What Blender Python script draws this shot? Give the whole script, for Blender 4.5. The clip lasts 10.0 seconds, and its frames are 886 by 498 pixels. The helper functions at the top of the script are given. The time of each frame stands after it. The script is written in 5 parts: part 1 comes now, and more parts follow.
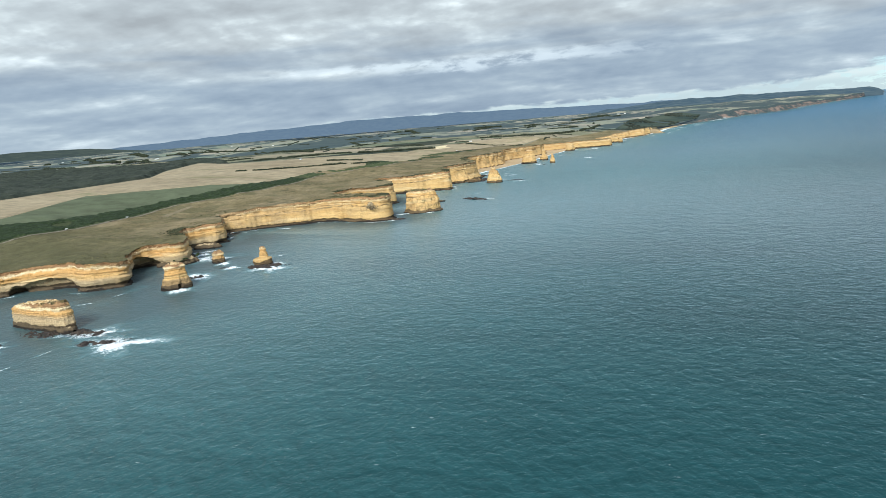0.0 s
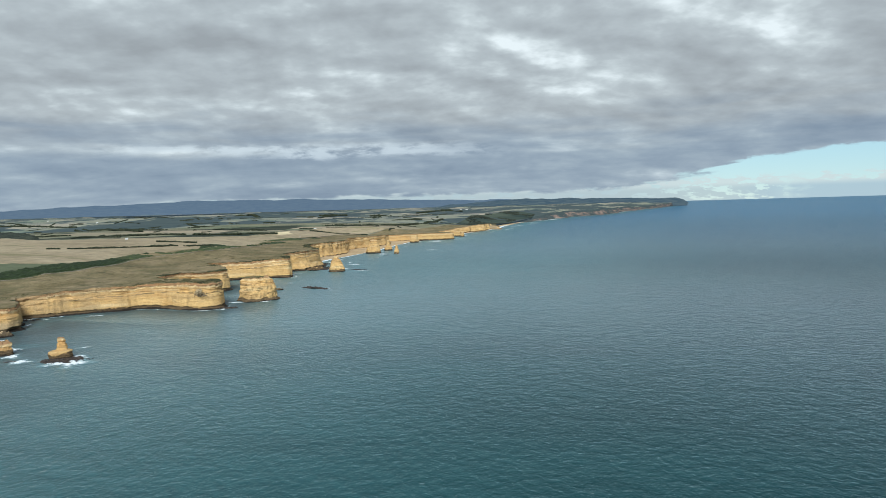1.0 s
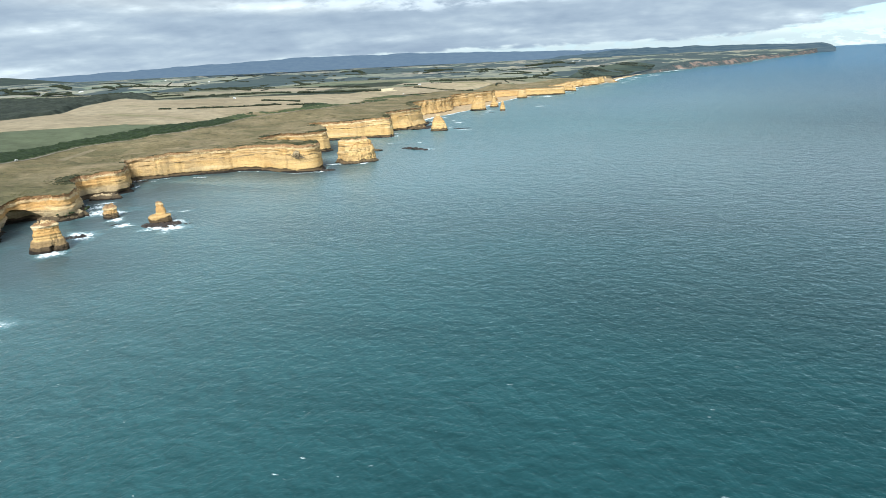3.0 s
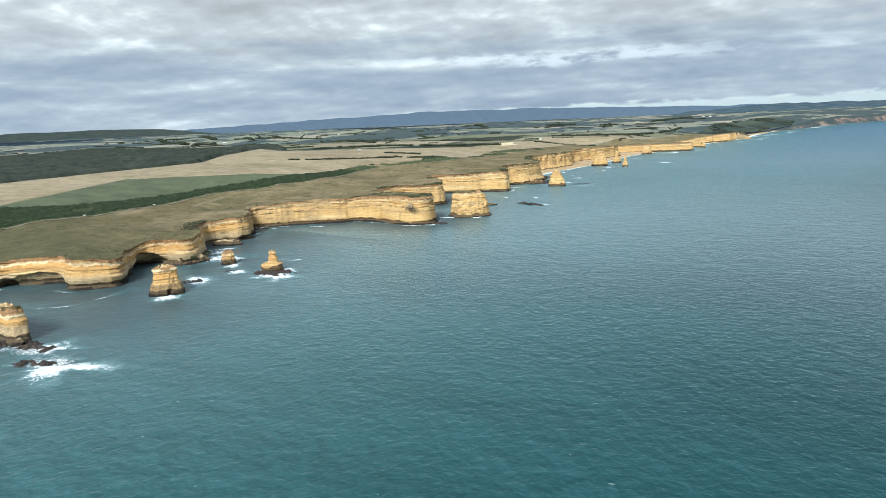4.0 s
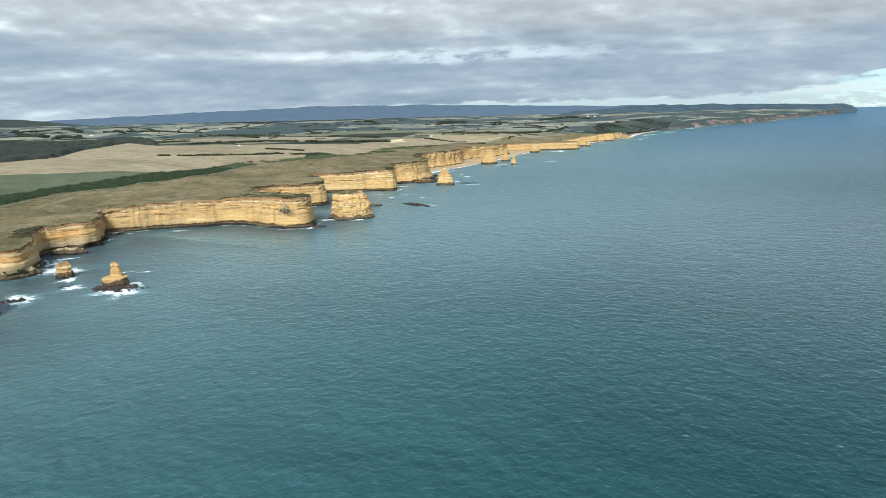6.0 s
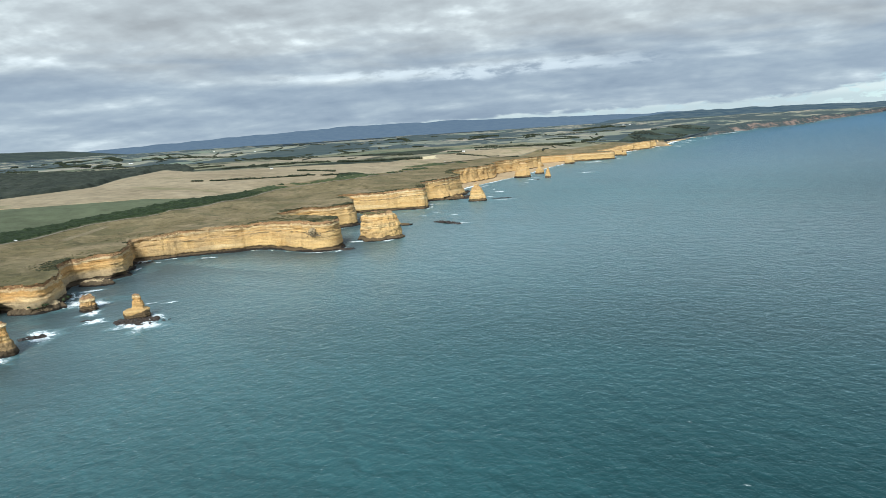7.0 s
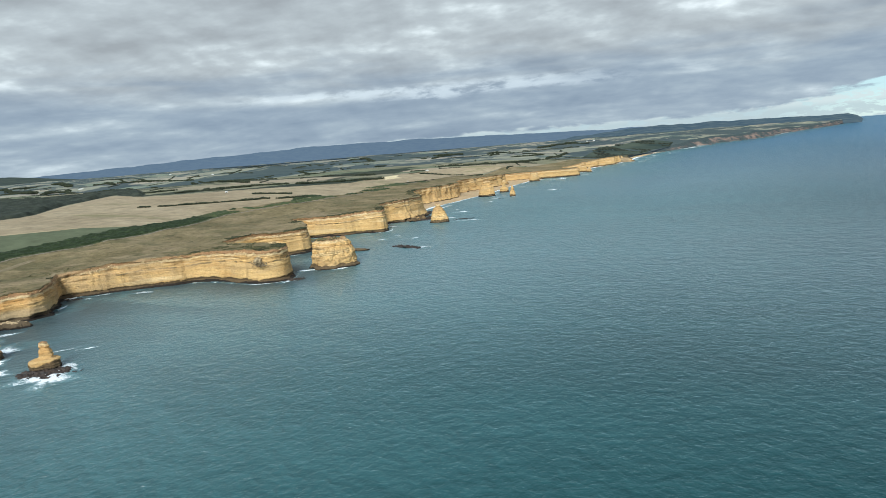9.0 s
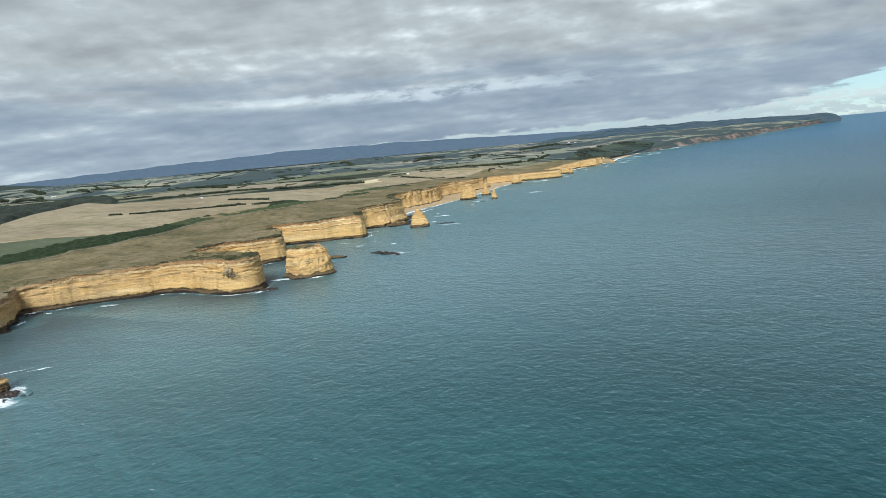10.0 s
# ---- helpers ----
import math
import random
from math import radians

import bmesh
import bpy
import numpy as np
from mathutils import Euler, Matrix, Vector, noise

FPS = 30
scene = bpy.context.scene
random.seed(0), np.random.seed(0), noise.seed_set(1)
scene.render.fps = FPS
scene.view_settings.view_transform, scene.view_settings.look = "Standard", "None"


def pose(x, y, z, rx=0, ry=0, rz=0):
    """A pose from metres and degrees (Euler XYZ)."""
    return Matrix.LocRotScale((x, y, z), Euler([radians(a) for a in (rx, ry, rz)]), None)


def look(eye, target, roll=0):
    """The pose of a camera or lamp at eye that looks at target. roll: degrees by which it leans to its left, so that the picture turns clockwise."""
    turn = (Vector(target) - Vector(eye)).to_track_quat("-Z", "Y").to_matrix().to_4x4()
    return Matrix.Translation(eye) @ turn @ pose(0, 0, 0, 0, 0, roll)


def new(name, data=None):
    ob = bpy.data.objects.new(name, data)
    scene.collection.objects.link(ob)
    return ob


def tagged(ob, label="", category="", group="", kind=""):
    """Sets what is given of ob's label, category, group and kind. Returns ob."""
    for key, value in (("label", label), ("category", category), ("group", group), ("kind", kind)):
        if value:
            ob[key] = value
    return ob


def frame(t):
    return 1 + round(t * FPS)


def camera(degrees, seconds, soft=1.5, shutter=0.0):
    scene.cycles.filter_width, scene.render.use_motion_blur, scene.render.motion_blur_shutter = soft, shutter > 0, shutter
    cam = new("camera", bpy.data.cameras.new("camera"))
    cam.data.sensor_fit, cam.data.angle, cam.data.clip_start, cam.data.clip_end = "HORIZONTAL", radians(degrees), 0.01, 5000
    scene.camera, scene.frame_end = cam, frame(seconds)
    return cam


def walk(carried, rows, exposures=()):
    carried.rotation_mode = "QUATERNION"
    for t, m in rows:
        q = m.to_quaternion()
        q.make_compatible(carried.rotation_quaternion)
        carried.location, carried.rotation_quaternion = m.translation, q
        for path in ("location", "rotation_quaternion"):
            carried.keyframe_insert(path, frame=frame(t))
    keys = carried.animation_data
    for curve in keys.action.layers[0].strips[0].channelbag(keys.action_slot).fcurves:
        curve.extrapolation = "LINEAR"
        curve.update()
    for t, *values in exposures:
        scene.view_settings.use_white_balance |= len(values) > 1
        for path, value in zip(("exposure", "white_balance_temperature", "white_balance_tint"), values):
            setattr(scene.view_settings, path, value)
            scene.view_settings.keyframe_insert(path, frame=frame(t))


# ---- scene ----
from mathutils import geometry

# ---------------------------------------------------------------- camera
PATH = [
    (0, (9.90, -35.54, 175.92), (-45.250, 45.945, 158.092), -4.79),
    (0.5, (4.92, -17.81, 175.96), (-40.126, 70.634, 163.825), -3.41),
    (1, (0.00, 0.00, 176.00), (-35.045, 93.456, 169.850), -1.60),
    (1.5, (-4.80, 17.98, 175.95), (-31.320, 114.385, 174.394), -0.57),
    (2, (-9.50, 36.00, 175.90), (-29.839, 133.888, 174.015), -0.00),
    (2.2, (-11.36, 43.20, 175.91), (-32.107, 140.881, 170.574), 0.31),
    (2.5, (-14.16, 53.98, 175.94), (-44.296, 148.140, 160.888), -0.25),
    (2.7, (-16.04, 61.13, 175.97), (-55.612, 150.421, 154.485), -1.55),
    (3, (-18.86, 71.83, 176.03), (-67.488, 155.162, 149.757), -2.77),
    (3.2, (-20.73, 78.94, 176.06), (-73.949, 159.383, 149.661), -2.96),
    (4.3, (-31.07, 117.61, 176.38), (-96.090, 191.652, 159.343), -1.58),
    (4.5, (-33.25, 124.42, 176.42), (-98.663, 197.863, 158.318), -1.09),
    (4.8, (-36.62, 134.54, 176.47), (-97.636, 211.092, 156.044), -1.30),
    (5, (-38.91, 141.31, 176.51), (-90.024, 224.282, 154.092), -1.25),
    (5.2, (-41.21, 148.20, 176.55), (-84.033, 235.538, 153.338), -1.19),
    (5.5, (-44.67, 158.68, 176.60), (-88.701, 246.010, 155.766), -1.45),
    (5.7, (-46.96, 165.76, 176.63), (-94.304, 251.660, 157.130), -1.14),
    (6.8, (-59.30, 207.05, 176.93), (-114.830, 288.033, 158.027), -3.17),
    (7, (-61.71, 214.42, 176.94), (-117.456, 295.726, 160.158), -3.73),
    (7.5, (-67.86, 232.71, 176.96), (-124.424, 313.927, 162.687), -4.07),
    (8, (-74.23, 250.58, 176.94), (-129.941, 332.196, 161.600), -3.57),
    (8.5, (-80.69, 268.24, 176.89), (-134.364, 351.234, 161.681), -3.98),
    (9, (-87.09, 286.04, 176.85), (-139.040, 370.254, 162.382), -4.62),
    (9.5, (-93.45, 303.93, 176.82), (-144.122, 388.975, 162.684), -5.17),
    (10, (-99.86, 321.77, 176.78), (-149.745, 407.252, 162.501), -5.17),
]
cam = camera(66.4, 10.0, soft=0.7)
EXPOSURES = [(t, ev, 5700, 5.0) for t, ev in ((0, 0.35), (0.5, 0.2), (1, 0.05), (1.5, 0.0), (2, -0.06), (2.3, -0.02), (2.5, 0.17), (3, 0.6), (3.2, 0.6), (4.3, 0.35), (4.5, 0.3), (5.5, 0.38), (7, 0.3), (8.5, 0.22), (10, 0.15))]
walk(cam, [(t, look(eye, target, roll)) for t, eye, target, roll in PATH], EXPOSURES)

# ---------------------------------------------------------------- light
SUN_EL, SUN_AZ = radians(36), radians(158)      # azimuth clockwise from +y
sun_data = bpy.data.lights.new("sun", "SUN")
sun_data.energy, sun_data.angle, sun_data.color = 4.2, radians(20), (1.0, 0.94, 0.82)
sun = new("sun", sun_data)
sun.matrix_world = look((0, 0, 900), Vector((0, 0, 900)) - Vector((math.sin(SUN_AZ) * math.cos(SUN_EL), math.cos(SUN_AZ) * math.cos(SUN_EL), math.sin(SUN_EL))))


class Nodes:
    """Short hand for building node trees."""

    def __init__(self, tree):
        self.tree = tree
        tree.nodes.clear()

    def add(self, kind, **props):
        n = self.tree.nodes.new(kind)
        for k, v in props.items():
            if k == "ins":
                for s, val in v.items():
                    self.put(n.inputs[s], val)
            else:
                setattr(n, k, v)
        return n

    def put(self, sock, val):
        if hasattr(val, "is_output"):
            self.tree.links.new(val, sock)
        else:
            sock.default_value = val

    def math(self, op, a, b=0.0, c=0.0, clamp=False):
        n = self.add("ShaderNodeMath", operation=op, use_clamp=clamp)
        for i, v in enumerate((a, b, c)):
            self.put(n.inputs[i], v)
        return n.outputs[0]

    def vmath(self, op, a, b):
        n = self.add("ShaderNodeVectorMath", operation=op)
        self.put(n.inputs[0], a)
        self.put(n.inputs[1], b)
        return n.outputs[0]

    def noise(self, vec, scale, detail=4.0, rough=0.55, distort=0.0):
        n = self.add("ShaderNodeTexNoise", ins={"Scale": scale, "Detail": detail, "Roughness": rough, "Distortion": distort})
        if vec is not None:
            self.put(n.inputs["Vector"], vec)
        return n.outputs["Fac"]

    def ramp(self, fac, *stops):
        n = self.add("ShaderNodeValToRGB")
        els = n.color_ramp.elements
        while len(els) < len(stops):
            els.new(0.5)
        for e, (p, c) in zip(els, stops):
            e.position = p
            e.color = (*c, 1.0) if not isinstance(c, (int, float)) else (c, c, c, 1.0)
        self.put(n.inputs[0], fac)
        return n.outputs[0]

    def step(self, v, lo, hi):
        n = self.add("ShaderNodeMapRange", interpolation_type="SMOOTHSTEP")
        for i, x in enumerate((v, lo, hi, 0.0, 1.0)):
            self.put(n.inputs[i], x)
        return n.outputs[0]

    def mix(self, fac, a, b, blend="MIX"):
        n = self.add("ShaderNodeMix", data_type="RGBA", blend_type=blend)
        self.put(n.inputs[0], fac)
        self.put(n.inputs[6], a if hasattr(a, "is_output") else (*a, 1.0))
        self.put(n.inputs[7], b if hasattr(b, "is_output") else (*b, 1.0))
        return n.outputs[2]

    def sep(self, vec):
        n = self.add("ShaderNodeSeparateXYZ")
        self.put(n.inputs[0], vec)
        return n.outputs

    def comb(self, x, y, z):
        n = self.add("ShaderNodeCombineXYZ")
        for i, v in enumerate((x, y, z)):
            self.put(n.inputs[i], v)
        return n.outputs[0]

    def attr(self, name):
        return self.add("ShaderNodeAttribute", attribute_name=name)

    def bump(self, height, strength, dist):
        return self.add("ShaderNodeBump", ins={"Height": height, "Strength": strength, "Distance": dist}).outputs[0]


# sky: a broken stratocumulus deck that ends over the sea ahead, clear air beyond its edge
world = bpy.data.worlds.new("sky")
scene.world = world
world.use_nodes = True
N = Nodes(world.node_tree)
coord = N.add("ShaderNodeTexCoord").outputs["Generated"]
dx, dy, dz = N.sep(coord)
up = N.math("MAXIMUM", dz, 0.0)
az = N.math("MULTIPLY", N.math("ARCTAN2", dx, dy), 57.2958)
lift = N.math("ADD", up, 0.27)
px, py = N.math("DIVIDE", dx, lift), N.math("DIVIDE", dy, lift)
# rolls lie across the wind, which blows in from the sea ahead
along = N.math("ADD", N.math("MULTIPLY", px, 0.80), N.math("MULTIPLY", py, 0.42))
cross = N.math("SUBTRACT", N.math("MULTIPLY", py, 0.88), N.math("MULTIPLY", px, 0.47))
deck = N.comb(N.math("MULTIPLY", along, 0.98), cross, 0.0)
big = N.noise(N.vmath("ADD", deck, (3.1, 0.7, 0.0)), 0.9, 2.0, 0.5, 0.2)
mid = N.noise(N.vmath("ADD", deck, (7.3, 2.1, 0.0)), 2.6, 5.0, 0.50, 0.12)
lit = N.noise(N.vmath("ADD", deck, (7.33, 2.05, 0.0)), 2.6, 5.0, 0.50, 0.12)
heap = N.noise(N.vmath("ADD", deck, (1.7, 9.4, 2.0)), 8.0, 5.0, 0.6, 0.1)
relief = N.math("MULTIPLY", N.math("SUBTRACT", mid, lit), 0.75)
roll_v = N.comb(N.math("MULTIPLY", az, 0.085), N.math("MULTIPLY", dz, 40.0), 3.0)
rolls = N.noise(roll_v, 1.0, 4.0, 0.5, 0.3)
shred = N.noise(N.comb(N.math("MULTIPLY", az, 0.42), N.math("MULTIPLY", dz, 90.0), 8.0), 1.0, 5.0, 0.6, 0.3)
# the long bright roll above the dark base over the range
crest_el = N.math("ADD", N.math("ADD", 0.083, N.math("MULTIPLY", N.math("SUBTRACT", rolls, 0.5), 0.03)), N.math("MULTIPLY", N.math("SUBTRACT", shred, 0.5), 0.012))
off = N.math("SUBTRACT", dz, crest_el)
crest = N.math("MULTIPLY", N.math("MULTIPLY", N.step(off, 0.016, 0.003), N.step(off, -0.010, 0.001)), N.math("MULTIPLY", N.step(az, -52.0, -38.0), N.step(az, -12.0, -24.0)))
crest = N.math("MULTIPLY", crest, N.step(heap, 0.36, 0.56))
puff = N.math("ADD", N.math("ADD", N.math("MULTIPLY", big, 0.36), N.math("MULTIPLY", mid, 0.44)), N.math("ADD", relief, N.math("MULTIPLY", heap, 0.20)))
puff_low = N.math("ADD", N.math("ADD", N.math("MULTIPLY", puff, 0.50), N.math("MULTIPLY", rolls, 0.38)), N.math("MULTIPLY", shred, 0.12))
high = N.ramp(puff, (0.34, (0.356, 0.358, 0.350)), (0.45, (0.430, 0.436, 0.424)), (0.53, (0.500, 0.508, 0.490)), (0.59, (0.61, 0.62, 0.59)), (0.67, (0.87, 0.87, 0.82)))
low = N.ramp(puff_low, (0.36, (0.252, 0.294, 0.344)), (0.48, (0.322, 0.364, 0.404)), (0.55, (0.385, 0.425, 0.450)), (0.61, (0.48, 0.515, 0.525)), (0.68, (0.69, 0.715, 0.69)))
cloud = N.mix(N.step(N.math("ADD", dz, N.math("MULTIPLY", N.math("SUBTRACT", rolls, 0.5), 0.10)), 0.065, 0.15), low, high)
cloud = N.mix(N.math("MULTIPLY", crest, 0.65), cloud, (0.74, 0.77, 0.76))
# lower edge of the deck, in degrees above the horizon by bearing: a thin gap over the range, open sky over the sea ahead
edge_pos = N.math("DIVIDE", N.math("ADD", N.math("ADD", az, N.math("MULTIPLY", N.math("SUBTRACT", rolls, 0.5), 7.0)), 60.0), 100.0)
edge_el = N.math("MULTIPLY", N.ramp(edge_pos, (0.08, 0.02), (0.19, 0.17), (0.30, 0.220), (0.50, 0.200), (0.565, 0.26), (0.61, 0.42), (0.64, 0.62), (0.72, 0.73), (0.85, 0.76), (1.0, 0.9)), 5.0 / 57.3)
edge_el = N.math("ADD", edge_el, N.math("ADD", N.math("MULTIPLY", N.math("SUBTRACT", rolls, 0.5), 0.010), N.math("MULTIPLY", N.math("SUBTRACT", shred, 0.5), 0.020)))
cover = N.step(N.math("SUBTRACT", dz, edge_el), -0.002, 0.0035)
# overhead the deck is broken, with blue between the clouds
rift = N.math("MULTIPLY", N.step(dz, 0.30, 0.55), N.step(puff, 0.60, 0.44))
nish = N.add("ShaderNodeTexSky", sky_type="NISHITA", sun_disc=False, sun_elevation=SUN_EL, sun_rotation=SUN_AZ, air_density=1.0, dust_density=0.0, ozone_density=1.5).outputs[0]
clear = N.mix(1.0, nish, (0.10, 0.10, 0.10), "MULTIPLY")
clear = N.mix(0.65, clear, (0.42, 0.62, 0.67))
far_puff = N.noise(N.comb(N.math("MULTIPLY", az, 0.40), N.math("MULTIPLY", dz, 70.0), 0.0), 1.5, 6.0, 0.6)
# cream haze in the gap over the land, a row of small cumulus standing on the sea horizon
clear = N.mix(N.math("MULTIPLY", N.step(az, 3.0, -8.0), 0.8), clear, (0.46, 0.52, 0.53))
heads = N.math("ADD", dz, N.math("MULTIPLY", N.math("SUBTRACT", far_puff, 0.5), 0.045))
bank = N.math("MULTIPLY", N.step(heads, 0.0285, 0.0235), N.step(N.math("ADD", az, N.math("MULTIPLY", far_puff, 8.0)), 8.0, 12.0))
bank = N.math("MAXIMUM", bank, N.math("MULTIPLY", N.step(heads, 0.034, 0.028), N.math("MULTIPLY", N.step(far_puff, 0.42, 0.50), N.step(az, 9.0, 5.0))))
clear = N.mix(N.math("MULTIPLY", bank, 0.8), clear, N.mix(N.step(dz, 0.014, 0.024), N.mix(N.step(az, 1.0, 7.0), (0.50, 0.55, 0.53), (0.42, 0.51, 0.55)), (0.66, 0.68, 0.63)))
blue = N.mix(1.0, nish, (0.14, 0.14, 0.14), "MULTIPLY")
sky = N.mix(cover, clear, N.mix(N.math("MULTIPLY", rift, 0.8), cloud, blue))
back = N.add("ShaderNodeBackground", ins={"Color": sky, "Strength": 1.0})
out = N.add("ShaderNodeOutputWorld", ins={"Surface": back.outputs[0]})

# ---------------------------------------------------------------- plan helpers
CENTRE, NEAR, RIM = (-30.0, 165.0, 176.0), 2750.0, 4860.0


def warp(p):
    """Past 2.75 km the country is drawn in towards a rim of 4.8 km, keeping its bearing and its height above or below eye level in angle."""
    p = np.array(p, float).reshape(-1, 3)
    off = p - CENTRE
    r = np.maximum(np.hypot(off[:, 0], off[:, 1]), 1e-6)
    span = RIM - NEAR
    u = np.maximum(r - NEAR, 0) / span
    rr = np.where(r > NEAR, NEAR + span * u / (1 + u), r)
    return off * (rr / r)[:, None] + CENTRE


def hash3(i, j, k, seed):
    h = (i.astype(np.int64) * 374761393 + j.astype(np.int64) * 668265263 + k.astype(np.int64) * 2147483647 + seed * 974634541) & 0xFFFFFFFF
    h = ((h ^ (h >> 13)) * 1274126177) & 0xFFFFFFFF
    return ((h ^ (h >> 16)) & 0xFFFF) / 32767.5 - 1.0


def vnoise(x, y, z=0.0, seed=0):
    x, y, z = np.broadcast_arrays(np.asarray(x, float), np.asarray(y, float), np.asarray(z, float))
    i, j, k = np.floor(x), np.floor(y), np.floor(z)
    u, v, w = x - i, y - j, z - k
    u, v, w = (t * t * (3 - 2 * t) for t in (u, v, w))
    tot = 0.0
    for a in (0, 1):
        for b in (0, 1):
            for c in (0, 1):
                tot = tot + hash3(i + a, j + b, k + c, seed) * (u if a else 1 - u) * (v if b else 1 - v) * (w if c else 1 - w)
    return tot


def fbm(x, y, z=0.0, seed=0, octaves=4):
    tot, amp, f = 0.0, 0.5, 1.0
    for o in range(octaves):
        tot = tot + amp * vnoise(np.asarray(x) * f, np.asarray(y) * f, np.asarray(z) * f, seed + 17 * o)
        amp, f = amp * 0.5, f * 2.03
    return tot


def mesh_ob(name, verts, faces, mats, parent=None, smooth=True, index=None, floats=(), base=(0, 0, 0)):
    """One mesh object from true places; keeps them as the attribute plan."""
    verts = np.array(verts, float).reshape(-1, 3)
    me = bpy.data.meshes.new(name)
    me.from_pydata((warp(verts) - np.array(base)).tolist(), [], [list(map(int, f)) for f in faces])
    a = me.attributes.new("plan", "FLOAT_VECTOR", "POINT")
    a.data.foreach_set("vector", verts.astype(np.float32).ravel())
    for key, vals in floats:
        b = me.attributes.new(key, "FLOAT", "POINT")
        b.data.foreach_set("value", np.asarray(vals, np.float32))
    for m in mats if isinstance(mats, (list, tuple)) else [mats]:
        me.materials.append(m)
    if index is not None:
        me.polygons.foreach_set("material_index", np.asarray(index, np.int32))
    me.polygons.foreach_set("use_smooth", np.full(len(me.polygons), smooth))
    me.update()
    ob = new(name, me)
    ob.location = base
    if parent is not None:
        ob.parent = parent
        ob.location = (0, 0, 0)
    return ob


def grid_faces(rows, cols, closed=False, flip=False):
    r, c = np.meshgrid(np.arange(rows - 1), np.arange(cols if closed else cols - 1), indexing="ij")
    a, b = r * cols + c, r * cols + (c + 1) % cols
    f = np.stack([a, b, b + cols, a + cols], -1).reshape(-1, 4)
    return f[:, ::-1] if flip else f


def spline(pts, step):
    """Catmull-Rom through rows of numbers, about step metres apart by the first two columns."""
    p = np.array(pts, float)
    p = np.vstack([2 * p[0] - p[1], p, 2 * p[-1] - p[-2]])
    out = []
    for a, b, c, d in zip(p[:-3], p[1:-2], p[2:-1], p[3:]):
        n = max(1, int(round(np.hypot(*(c - b)[:2]) / (step(b) if callable(step) else step))))
        t = np.linspace(0, 1, n, endpoint=False)[:, None]
        out.append(0.5 * (2 * b + (c - a) * t + (2 * a - 5 * b + 4 * c - d) * t**2 + (3 * b - a - 3 * c + d) * t**3))
    return np.vstack(out + [p[-2][None]])


def inside(poly, x, y):
    poly = np.asarray(poly, float)
    hit = np.zeros(np.shape(x), bool)
    for (x1, y1), (x2, y2) in zip(poly, np.roll(poly, -1, 0)):
        if y1 != y2:
            hit ^= ((y1 > y) != (y2 > y)) & (x < (x2 - x1) * (y - y1) / (y2 - y1) + x1)
    return hit


# ---------------------------------------------------------------- materials
def material(name):
    m = bpy.data.materials.new(name)
    m.use_nodes = True
    return m, Nodes(m.node_tree)


def finish(n, color, rough=0.9, normal=None, spec=0.3, **more):
    ins = {"Base Color": color if hasattr(color, "is_output") else (*color, 1.0), "Roughness": rough, "Specular IOR Level": spec}
    if normal is not None:
        ins["Normal"] = normal
    ins.update(more)
    b = n.add("ShaderNodeBsdfPrincipled", ins=ins)
    n.add("ShaderNodeOutputMaterial", ins={"Surface": b.outputs[0]})


